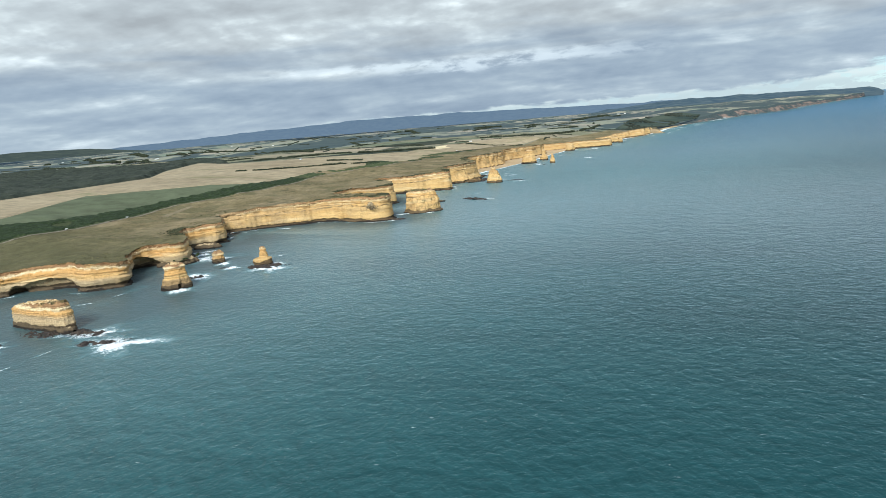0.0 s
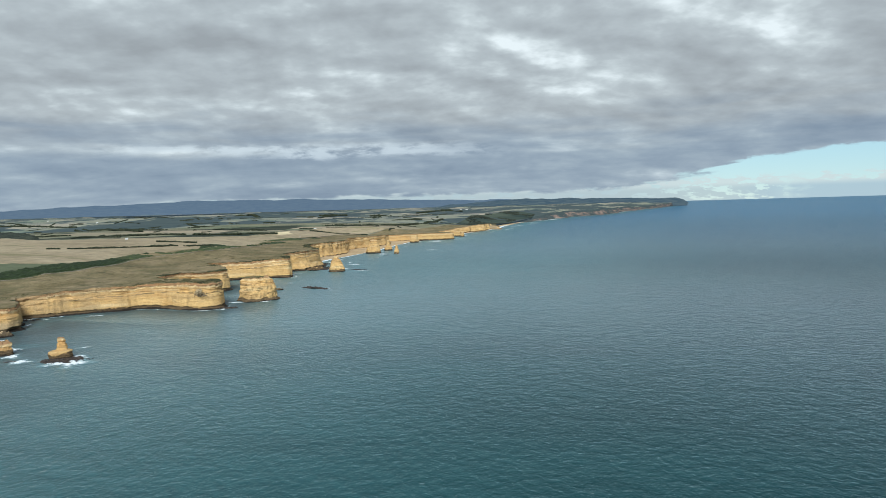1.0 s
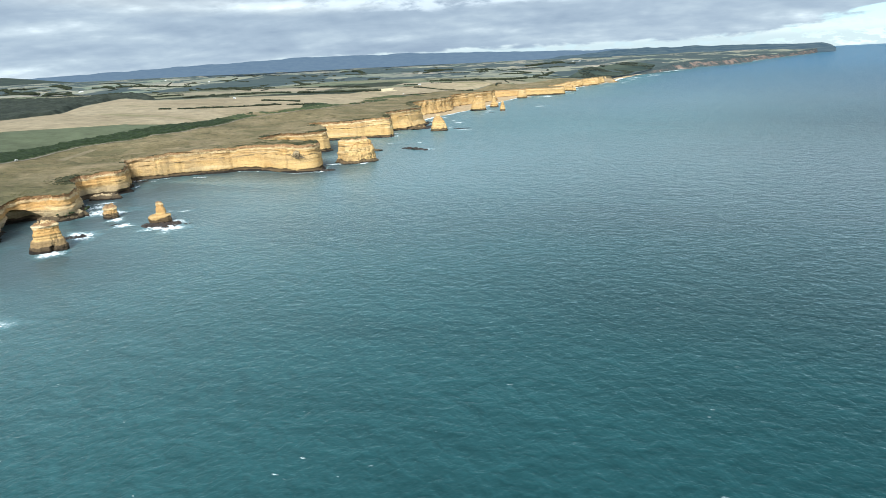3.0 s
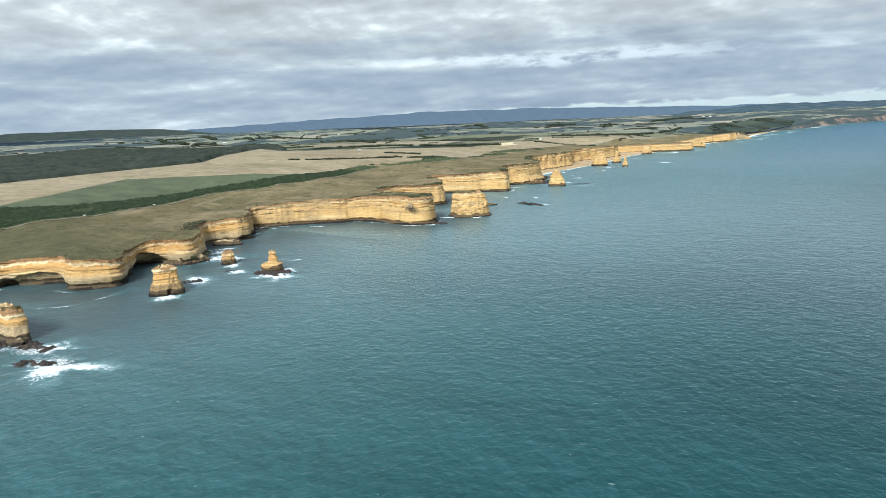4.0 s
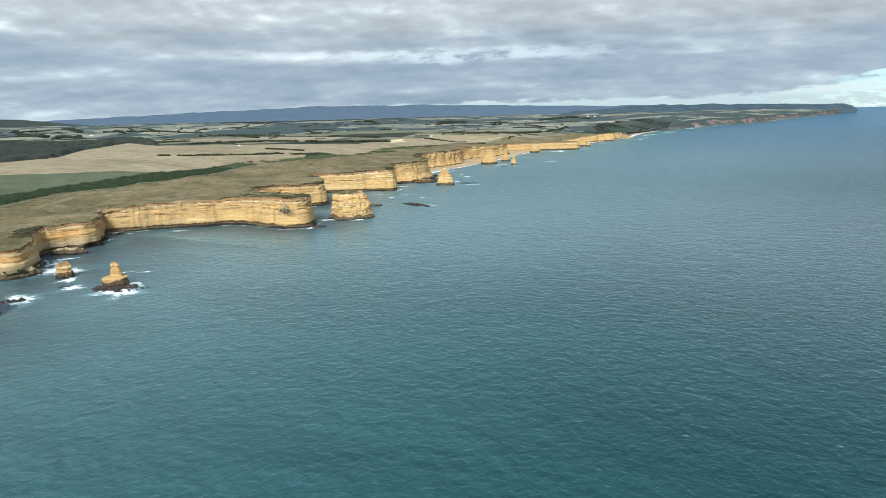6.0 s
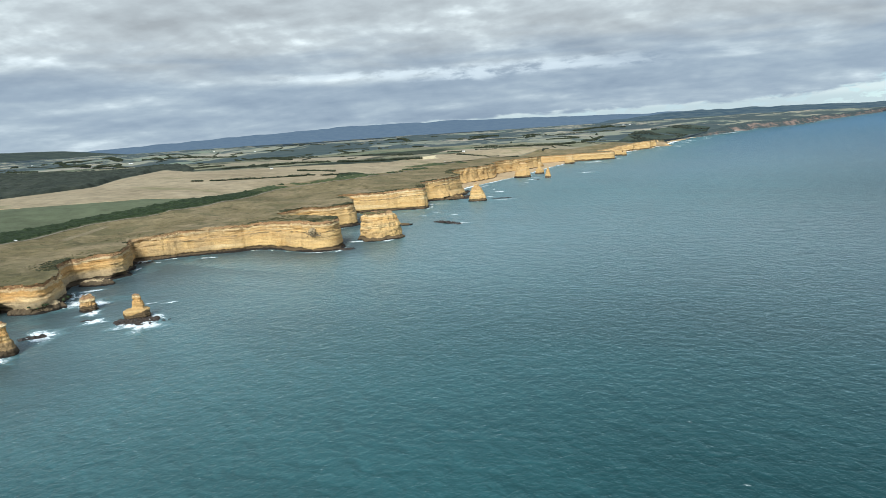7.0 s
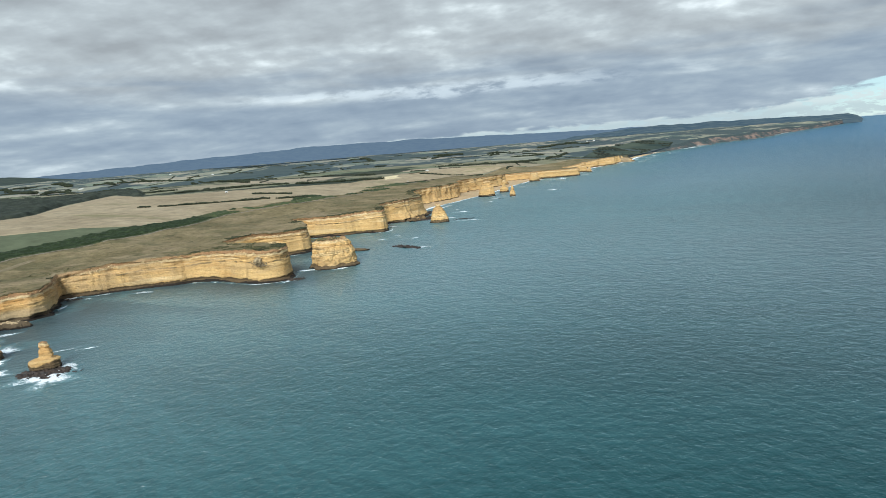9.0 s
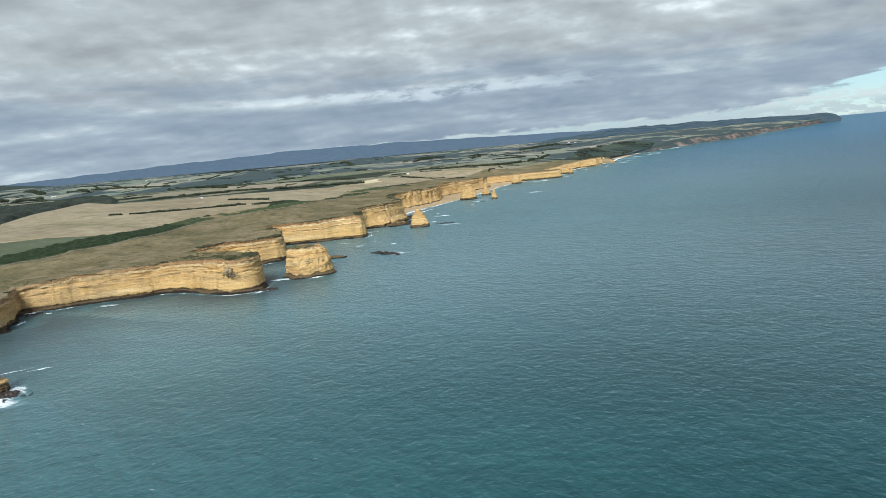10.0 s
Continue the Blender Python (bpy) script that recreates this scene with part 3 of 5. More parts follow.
def foam_material():
    m, n = material("sea_foam")
    plan = n.attr("plan").outputs["Vector"]
    fade = n.attr("fade").outputs["Fac"]
    lace = n.noise(plan, 0.16, 6.0, 0.7, 1.6)
    fill = n.noise(plan, 0.05, 3.0, 0.6, 0.6)
    f = n.math("ADD", n.math("ADD", n.math("MULTIPLY", lace, 0.7), n.math("MULTIPLY", fill, 0.3)), n.math("MULTIPLY", n.math("SUBTRACT", fade, 0.5), 0.55))
    alpha = n.math("MULTIPLY", n.step(f, 0.46, 0.64), n.step(fade, 0.0, 0.12))
    milk = n.math("MULTIPLY", n.step(n.math("ADD", fade, n.math("MULTIPLY", n.math("SUBTRACT", fill, 0.5), 1.2)), 0.12, 0.75), 0.34)
    cover = n.math("MAXIMUM", alpha, milk)
    col = n.mix(alpha, (0.30, 0.52, 0.54), (0.82, 0.85, 0.85))
    d = n.add("ShaderNodeBsdfPrincipled", ins={"Base Color": col, "Roughness": 0.8})
    t = n.add("ShaderNodeBsdfTransparent")
    mx = n.add("ShaderNodeMixShader", ins={0: cover, 1: t.outputs[0], 2: d.outputs[0]})
    n.add("ShaderNodeOutputMaterial", ins={"Surface": mx.outputs[0]})
    return m


FOAM = foam_material()


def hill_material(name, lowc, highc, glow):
    """Far ranges, part of the plain backdrop of distance; their blue haze is painted as emission."""
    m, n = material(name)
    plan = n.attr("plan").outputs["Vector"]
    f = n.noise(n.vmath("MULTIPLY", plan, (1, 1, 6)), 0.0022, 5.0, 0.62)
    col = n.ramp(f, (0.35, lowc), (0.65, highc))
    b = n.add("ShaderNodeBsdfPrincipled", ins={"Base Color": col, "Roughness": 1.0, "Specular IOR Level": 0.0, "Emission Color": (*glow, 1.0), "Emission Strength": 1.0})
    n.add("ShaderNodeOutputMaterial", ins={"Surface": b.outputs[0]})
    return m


RANGE = hill_material("hazed_range_forest", (0.022, 0.03, 0.038), (0.046, 0.056, 0.058), (0.080, 0.115, 0.165))
HEADLAND = hill_material("hazed_headland_forest", (0.012, 0.018, 0.014), (0.055, 0.062, 0.045), (0.034, 0.060, 0.100))
FAR_BUSH = hill_material("hazed_coast_bush", (0.022, 0.030, 0.020), (0.060, 0.068, 0.042), (0.018, 0.027, 0.034))
FOOT = hill_material("hazed_foothill_forest", (0.02, 0.026, 0.018), (0.05, 0.056, 0.035), (0.018, 0.026, 0.036))


def plain(name, color, rough=0.6, metal=0.0):
    m, n = material(name)
    pos = n.add("ShaderNodeNewGeometry").outputs["Position"]
    f = n.noise(pos, 0.6, 4.0, 0.6)
    col = n.mix(0.35, color, n.ramp(f, (0.3, 0.7), (0.7, 1.15)), "MULTIPLY")
    finish(n, col, rough, None, 0.4, Metallic=metal)
    return m


WHITE_WALL = plain("white_weatherboard", (0.74, 0.73, 0.70))
TIN = plain("pale_iron_roof", (0.56, 0.57, 0.58), 0.45)
GLASS = plain("dark_window_glass", (0.02, 0.024, 0.028), 0.1)
CAR_WHITE = plain("white_car_paint", (0.78, 0.78, 0.78), 0.25)
TYRE = plain("tyre_rubber", (0.02, 0.02, 0.02), 0.9)

# ---------------------------------------------------------------- coast: x, y and height of the cliff edge
COAST_SOUTH = [
    (-1400, -4300, 40), (-1150, -1500, 36), (-1060, -400, 34), (-1010, 100, 33), (-990, 300, 33), (-975, 368, 33),
    (-950, 404, 35), (-912, 428, 37), (-878, 427, 37), (-854, 445, 35), (-852, 474, 32), (-905, 508, 32), (-930, 537, 33),
    (-922, 562, 35), (-893, 578, 36), (-897, 605, 35), (-960, 645, 36), (-1022, 684, 37), (-1018, 722, 38), (-1003, 750, 39)]
COAST_CAPE = [
    (-1050, 790, 38), (-1108, 832, 38), (-1110, 850, 39), (-1085, 872, 42), (-1068, 900, 44), (-1045, 927, 46), (-1008, 955, 46),
    (-985, 992, 46), (-925, 1003, 49), (-872, 1000, 50), (-845, 1005, 49), (-838, 1028, 48), (-858, 1060, 48), (-900, 1078, 48),
    (-980, 1080, 48), (-1040, 1082, 48), (-1052, 1115, 48), (-1045, 1180, 48), (-1018, 1230, 47), (-1004, 1262, 47),
    (-1030, 1300, 50), (-1090, 1350, 50), (-1168, 1400, 49), (-1165, 1442, 48), (-1112, 1480, 48), (-1070, 1518, 50), (-1028, 1545, 52)]
COAST_NORTH = [
    (-1045, 1588, 53), (-1098, 1640, 54), (-1120, 1690, 54), (-1106, 1760, 55), (-1116, 1850, 55), (-1150, 1908, 55), (-1222, 1990, 54),
    (-1286, 2080, 54), (-1312, 2170, 55), (-1304, 2260, 55), (-1314, 2380, 54), (-1334, 2452, 54), (-1388, 2530, 54), (-1404, 2640, 54),
    (-1394, 2760, 53), (-1394, 2900, 51), (-1414, 3010, 49), (-1480, 3090, 44), (-1540, 3180, 38), (-1455, 3262, 38), (-1385, 3350, 38),
    (-1290, 3420, 37), (-1246, 3478, 37), (-1290, 3570, 36), (-1400, 3680, 34)]
COAST_FAR = [
    (-1480, 3950, 34), (-1470, 4300, 38), (-1445, 4650, 44), (-1430, 4950, 46), (-1520, 5100, 26), (-1600, 5450, 16), (-1645, 6200, 16),
    (-1640, 6850, 34), (-1600, 7600, 66), (-1640, 8300, 72), (-1560, 9000, 78), (-1350, 9900, 80), (-1300, 11000, 84), (-1300, 13000, 85),
    (-1230, 14200, 80), (-1100, 16500, 70), (-940, 18700, 80), (-600, 33000, 130), (-500, 60000, 140)]


def coast_step(p):
    d = math.hypot(p[0] - CENTRE[0], p[1] - CENTRE[1])
    return 2.5 if 250 < p[1] < 2500 else max(4.0, d * 0.004) if p[1] > 0 else 25.0


coast = spline(COAST_SOUTH + COAST_CAPE + COAST_NORTH + COAST_FAR, coast_step)
tang = np.gradient(coast[:, :2], axis=0)
tang /= np.linalg.norm(tang, axis=1)[:, None]
outward = np.stack([tang[:, 1], -tang[:, 0]], -1)
crag = fbm(coast[:, 0] / 38, coast[:, 1] / 38, 0, 3, 3) * 7 + fbm(coast[:, 0] / 9, coast[:, 1] / 9, 0, 5, 3) * 2.6
soften = np.clip((2100 - coast[:, 1]) / 500, 0.3, 1)[:, None]
coast[:, :2] += outward * crag[:, None] * soften
coast[:, :2] += outward * (np.abs(fbm(coast[:, 0] / 6, coast[:, 1] / 6, 0, 6, 3)) * -3.0)[:, None] * soften
broken = np.clip((coast[:, 1] - 3620) / 200, 0, 1)
coast[:, :2] += outward * (broken * fbm(coast[:, 0] / 190, coast[:, 1] / 190, 0, 12, 4) * 60)[:, None]
coast[:, 2] += broken * fbm(coast[:, 0] / 260, coast[:, 1] / 260, 0, 14, 4) * 18
coast[:, 2] += fbm(coast[:, 0] / 25, coast[:, 1] / 25, 0, 8, 3) * 2.2 + fbm(coast[:, 0] / 5, coast[:, 1] / 5, 0, 9, 2) * 1.6

# caves and overhangs eaten into the foot of the cliff: x, y, half width, depth, height
CAVES = [(-938, 412, 42, 9, 18), (-972, 386, 11, 18, 13), (-930, 540, 30, 20, 20), (-912, 520, 14, 10, 14), (-1000, 748, 12, 6, 9), (-1150, 1420, 40, 8, 9)]


def cliff():
    rows = 58
    v = np.linspace(0, 1, rows)
    n = len(coast)
    h = coast[:, 2][None, :]
    z = h - (h + 3.0) * v[:, None]
    x, y = coast[:, 0][None, :] + 0 * z, coast[:, 1][None, :] + 0 * z
    depth = h - z
    fall = np.clip(depth / 3.0, 0, 1)
    sag = vnoise(x / 80, y / 80, 0, 31) * 4
    bed = np.floor((z + sag) / 2.3 + vnoise(x / 25, y / 25, 0, 42) * 0.35)
    ledge = hash3(bed, 0 * bed, 0 * bed, 41) * 0.35 + vnoise(x / 12, y / 12, bed * 3.7, 43) * 0.6 + np.sign(vnoise(x / 200, y / 200, (z + sag) / 7.0, 47)) * 0.45
    cleft = np.clip(1 - np.abs(vnoise(x / 21, y / 21, z / 120, 53)) * 7, 0, 1)
    butt = np.round(fbm(x / 15, y / 15, z / 80, 51, 3) * 5) * 0.22 + fbm(x / 22, y / 22, z / 70, 52, 3) * 2.4 - cleft * 0.35
    rough = fbm(x / 5.5, y / 5.5, z / 4.0, 57, 3) * (0.5 + 0.9 * np.clip((20 - depth) / 8, 0, 1))
    ledge = ledge * (0.45 + 1.5 * np.clip((22 - depth) / 6, 0, 1))
    bench = np.clip(0.45 + fbm(x / 28, y / 28, 0, 65, 3) * 1.6, 0, 1)
    out = fall * (ledge + butt + rough) + 0.10 * depth - 1.7 * np.exp(-(((z - 4.2) / 2.2) ** 2)) + 5.0 * bench * np.clip((1.9 - z + fbm(x / 6, y / 6, 0, 66, 2) * 1.4) / 1.2, 0, 1)
    wig = fbm(x / 30, y / 30, 0, 63, 3) * 5
    out += 1.6 * np.clip((depth + wig - 16.5) / 2.0, 0, 1) * np.clip((2500 - y) / 300, 0, 1)
    for cx, cy, wide, deep, tall in CAVES:
        d = np.hypot(x - cx, y - cy) / wide
        roof = tall * np.sqrt(np.clip(1 - d * d, 0, 1)) + fbm(x / 8, y / 8, 0, 61, 2) * 2
        out -= deep * np.clip(1 - d * d, 0, 1) ** 0.5 * np.clip((roof - z) / 3.0, 0, 1)
    scree = np.clip((y - 1680) / 50, 0, 1) * np.clip((1915 - y) / 30, 0, 1) + 0.75 * np.clip((y - 1970) / 60, 0, 1) * np.clip((2440 - y) / 40, 0, 1) + 0.6 * np.clip((y - 2520) / 60, 0, 1) * np.clip((3240 - y) / 60, 0, 1)
    out += scree * 17 * np.clip((19 + fbm(x / 30, y / 30, 0, 68, 3) * 14 - z) / 18, 0, 1.2) * (0.8 + fbm(x / 9, y / 9, z / 9, 69, 3) * 0.9)
    out -= 5.0 * np.clip((y - 375) / 20, 0, 1) * np.clip((640 - y) / 20, 0, 1) * np.clip((12 - z) / 10, 0, 1)
    out += np.clip((y - 1950) / 100, 0, 1) * np.clip((3600 - y) / 100, 0, 1) * fall * (fbm(x / 34, y / 34, z / 60, 74, 3) * 9 + np.sign(fbm(x / 18, y / 18, z / 25, 76, 2)) * 1.2)
    far = np.clip((y - 3600) / 1500, 0, 1)
    out += np.clip((y - 3650) / 250, 0, 1) * depth * (0.28 + 0.42 * np.clip((y - 4750) / 300, 0, 1) + fbm(x / 90, y / 90, 0, 67, 3) * 1.3 + fbm(x / 28, y / 28, z / 20, 72, 3) * 0.7)
    out += far * depth * 0.4                     # the far coast is a lower, broken slope
    x = x + outward[:, 0][None] * out
    y = y + outward[:, 1][None] * out
    verts = np.stack([x, y, z], -1).reshape(-1, 3)
    faces = grid_faces(rows, n)
    # past 5 km a mesh of its own, with haze painted in as emission
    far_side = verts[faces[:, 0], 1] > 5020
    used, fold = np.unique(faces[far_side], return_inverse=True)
    tagged(mesh_ob("backdrop", verts[used], fold.reshape(-1, 4), SLOPE_FAR, floats=[("depth", depth.ravel()[used])]), "red-brown coast of broken slopes far ahead, hazed by a faint glow", "coast", kind="structure")
    faces = faces[~far_side]
    ob = mesh_ob("cliff", verts, faces, [ROCK, SLOPE], index=(verts[faces[:, 0], 1] + fbm(verts[faces[:, 0], 0] / 60, verts[faces[:, 0], 1] / 60, 0, 73, 3) * 500 > 4650).astype(int), floats=[("depth", depth.ravel()), ("foot", np.full(depth.size, -9.0))])
    return tagged(ob, "golden layered limestone sea cliff with dark wet foot", "cliff", kind="structure")


cliff()


# ---------------------------------------------------------------- land
ROAD = [(-1190, -1500), (-1181, -293), (-1170, 247), (-1166, 428), (-1188, 572), (-1237, 714), (-1308, 859), (-1304, 930), (-1277, 1027), (-1301, 1182), (-1402, 1402), (-1409, 1504), (-1368, 1765), (-1504, 2277), (-1640, 3308), (-1657, 4057), (-1715, 4827)]
BELT = [(-1464, -1184), (-1388, 192), (-1316, 480), (-1291, 593), (-1333, 723), (-1358, 831), (-1373, 943), (-1358, 1028), (-1389, 1180), (-1474, 1457), (-1441, 1576), (-1417, 1792), (-1537, 2208)]
GREEN = [(-1316, 480), (-1626, 857), (-1382, 1167), (-1358, 1028), (-1373, 943), (-1358, 831), (-1333, 723), (-1291, 593)]
TANF = [(-1388, 192), (-1743, 261), (-1781, 617), (-1830, 778), (-1952, 1139), (-2016, 1293), (-2217, 1479), (-2353, 1648), (-2503, 1844), (-2422, 1825), (-2223, 1779), (-2121, 1847), (-1938, 2032), (-1672, 2243), (-2018, 3319), (-1677, 3934), (-1661, 3277), (-1537, 2208), (-1417, 1792), (-1441, 1576), (-1474, 1457), (-1382, 1167), (-1626, 857), (-1316, 480)]
WOODS = [(-1743, 261), (-1781, 617), (-1830, 778), (-1952, 1139), (-2016, 1293), (-2217, 1479), (-2353, 1648), (-2503, 1844), (-2422, 1825), (-2223, 1779), (-2646, 2061), (-3033, 2158), (-2910, 2000), (-2946, 1880), (-3203, 1907), (-3900, 2000), (-4684, 1900), (-4955, -493), (-1771, -586)]
THICKET = [(-1470, 5060), (-1560, 4880), (-1760, 4960), (-2080, 6300), (-1980, 7800), (-1700, 7500), (-1600, 6900), (-1620, 6200), (-1570, 5450)]
# outline of the sunlight painted on the fields
SUN_PATCH_EDGE = [(-1771, 2596), (-1797, 2742), (-1727, 2624), (-1690, 2610), (-1691, 2493), (-1708, 2492)]


def rounded(zone, closed):
    return [tuple(map(float, p)) for p in spline(zone + zone[:1] * closed, 40)]


BELT, WOODS = rounded(BELT, 0), rounded(WOODS, 1)[:-1]
GREEN = GREEN[:3] + [p for p in BELT[::-1] if 480 < p[1] < 1165]
TANF = TANF[:18] + [p for p in BELT[::-1] if 1170 < p[1] < 2208] + TANF[-3:]
road_line = spline(ROAD, 30)
belt_zone = [tuple(p) for p in spline(ROAD[:14], 60)] + BELT[::-1]


def coast_near(x, y, chunk=4000):
    d, h = np.empty(len(x)), np.empty(len(x))
    for a in range(0, len(x), chunk):
        q = (x[a:a + chunk, None] - coast[None, ::2, 0]) ** 2 + (y[a:a + chunk, None] - coast[None, ::2, 1]) ** 2
        k = q.argmin(1)
        d[a:a + chunk], h[a:a + chunk] = np.sqrt(q[np.arange(len(k)), k]), coast[::2, 2][k]
    return d, h


RISE_Y, RISE_Z = (900, 1640, 1840, 2240, 2600, 2840, 3000, 3150, 3300), (1, 3.3, 7.7, 12.1, 11.0, 8.8, 5.5, 2.2, 0)


def land_height(x, y):
    x, y = np.asarray(x, float), np.asarray(y, float)
    d, h = coast_near(x, y)
    r = np.hypot(x - CENTRE[0], y - CENTRE[1])
    rise = np.clip((d - 40) / 400, 0, 1)
    rise = 36 * rise * rise * (3 - 2 * rise) + 18 * np.clip((d - 500) / 700, 0, 1) + np.interp(y, RISE_Y, RISE_Z) + 0.55 * np.clip(h - 60, 0, 25)
    inland = 43 + rise + fbm(x / 420, y / 420, 0, 71, 4) * 3 + np.clip((r - 3500) / 6000, 0, 4) * 12 + fbm(x / 1500, y / 1500, 0, 75, 4) * np.clip((r - 3000) / 3000, 0, 1) * 75
    w = np.exp(-d / 170)
    lump = fbm(x / 22, y / 22, 0, 77, 4) * 1.6 * np.clip(d / 12, 0, 1)
    return h * w + inland * (1 - w) + lump


def land():
    edge = coast[:, :2]
    pts = [tuple(p) for p in edge]
    nb = len(pts)
    ends = [(-30000, 62000), (-62000, 40000), (-62000, -4300)]
    pts += ends
    lines = [(i, (i + 1) % len(pts)) for i in range(len(pts))]
    poly = np.array(pts)
    for zone in (road_line, BELT, GREEN + GREEN[:1], TANF + TANF[:1], SUN_PATCH_EDGE + SUN_PATCH_EDGE[:1], WOODS + WOODS[:1], THICKET + THICKET[:1]):
        start = len(pts)
        jig = [(float(p[0]), float(p[1])) for p in zone]
        pts += jig
        lines += [(i, i + 1) for i in range(start, len(pts) - 1)]
    rng = np.random.default_rng(4)
    cand = []
    near = (coast[:, 1] > 150) & (coast[:, 1] < 3400)
    for off in (2.5, 6.5, 13, 24):
        cand.append((edge - outward * off)[near][:: 1 if off < 5 else 2])
    r = 820.0
    while r < 58000:
        step = 0.011 if r < 1900 else 0.018 if r < 4000 else 0.03
        az = np.arange(radians(-115), radians(12), step)
        az = az + rng.uniform(-0.3, 0.3, len(az)) * step
        rr = r * (1 + rng.uniform(-0.3, 0.3, len(az)) * step)
        cand.append(np.stack([CENTRE[0] + rr * np.sin(az), CENTRE[1] + rr * np.cos(az)], -1))
        r *= 1 + step * (1.0 if r < 4000 else 1.4)
    cand = np.vstack(cand)
    cand = cand[inside(poly, cand[:, 0], cand[:, 1])]
    d, _ = coast_near(cand[:, 0], cand[:, 1])
    cand = cand[d > 2.0]
    allp = [Vector(p) for p in pts] + [Vector(p) for p in cand]
    vs, _, fs, orig, _, _ = geometry.delaunay_2d_cdt(allp, lines, [], 1, 0.02)
    xy = np.array([tuple(v) for v in vs])
    z = land_height(xy[:, 0], xy[:, 1])
    for k, o in enumerate(orig):
        for i in o:
            if i < nb:
                xy[k], z[k] = coast[i, :2], coast[i, 2]
    fs = np.array([f if len(f) == 3 else f[:3] for f in fs])
    c = xy[fs].mean(1)
    zone = np.full(len(fs), 5)
    sea_side = inside([tuple(p) for p in road_line] + [(3000, 5200), (3000, -1500)], c[:, 0], c[:, 1])
    zone[inside(WOODS, c[:, 0], c[:, 1])] = 4
    zone[inside(TANF, c[:, 0], c[:, 1])] = 3
    zone[inside(SUN_PATCH_EDGE, c[:, 0], c[:, 1])] = 7
    zone[inside(GREEN, c[:, 0], c[:, 1])] = 2
    zone[inside(belt_zone, c[:, 0], c[:, 1])] = np.where(c[inside(belt_zone, c[:, 0], c[:, 1]), 1] < 1450, 1, 0)
    zone[sea_side] = 0
    zone[inside(THICKET, c[:, 0], c[:, 1]) & (fbm(c[:, 0] / 500, c[:, 1] / 500, 0, 88, 3) > -0.12)] = 4
    away = np.hypot(c[:, 0] - CENTRE[0], c[:, 1] - CENTRE[1])
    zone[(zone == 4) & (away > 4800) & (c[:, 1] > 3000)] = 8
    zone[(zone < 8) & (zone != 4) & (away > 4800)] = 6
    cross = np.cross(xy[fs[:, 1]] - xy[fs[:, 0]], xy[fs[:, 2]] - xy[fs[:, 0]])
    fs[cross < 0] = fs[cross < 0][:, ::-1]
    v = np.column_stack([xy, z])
    # far faces split off; their materials glow to imitate haze
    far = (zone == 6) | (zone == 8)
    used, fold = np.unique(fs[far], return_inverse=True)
    tagged(mesh_ob("backdrop", v[used], fold.reshape(-1, 3), [FARM_FAR, FAR_BUSH], index=(zone[far] == 8).astype(int)), "patchwork of far paddocks and woods, hazed by a faint glow", "farmland", kind="structure")
    ob = mesh_ob("ground", v, fs[~far], [HEATH, TURF_DARK, CROP, TAN, BUSH, FARM, FARM_FAR, SUN_PATCH], index=zone[~far])
    return tagged(ob, "clifftop heath and farmland in tan and green paddocks", "land", kind="structure")


land()


def strip(name, line, half, lift, mat, label, category):
    t = np.gradient(line, axis=0)
    t /= np.linalg.norm(t, axis=1)[:, None]
    nrm = np.stack([-t[:, 1], t[:, 0]], -1)
    rows = [line + nrm * half * s for s in (-1, -0.4, 0.4, 1)]
    verts = np.vstack([np.column_stack([r, land_height(r[:, 0], r[:, 1]) + lift - (0.35 if k in (0, 3) else 0)]) for k, r in enumerate(rows)])
    ob = mesh_ob(name, verts, grid_faces(4, len(line), flip=True), mat)
    return tagged(ob, label, category, kind="structure")


fine_road = spline(ROAD[1:16], 8)
strip("road", fine_road, 2.8, 1.0, GRAVEL, "pale coast road between heath and scrub", "road")
strip("bare_strip", spline([(-1619, 859), (-1617, 881), (-1590, 892)], 8), 5, 1.0, SAND, "bare sandy strip at the edge of the green crop", "field")
strip("track", spline([(-1278, 893), (-1260, 863), (-1242, 831), (-1227, 801), (-1208, 778)], 6), 6.5, 0.55, BARE, "bare sandy patch on the heath", "track")


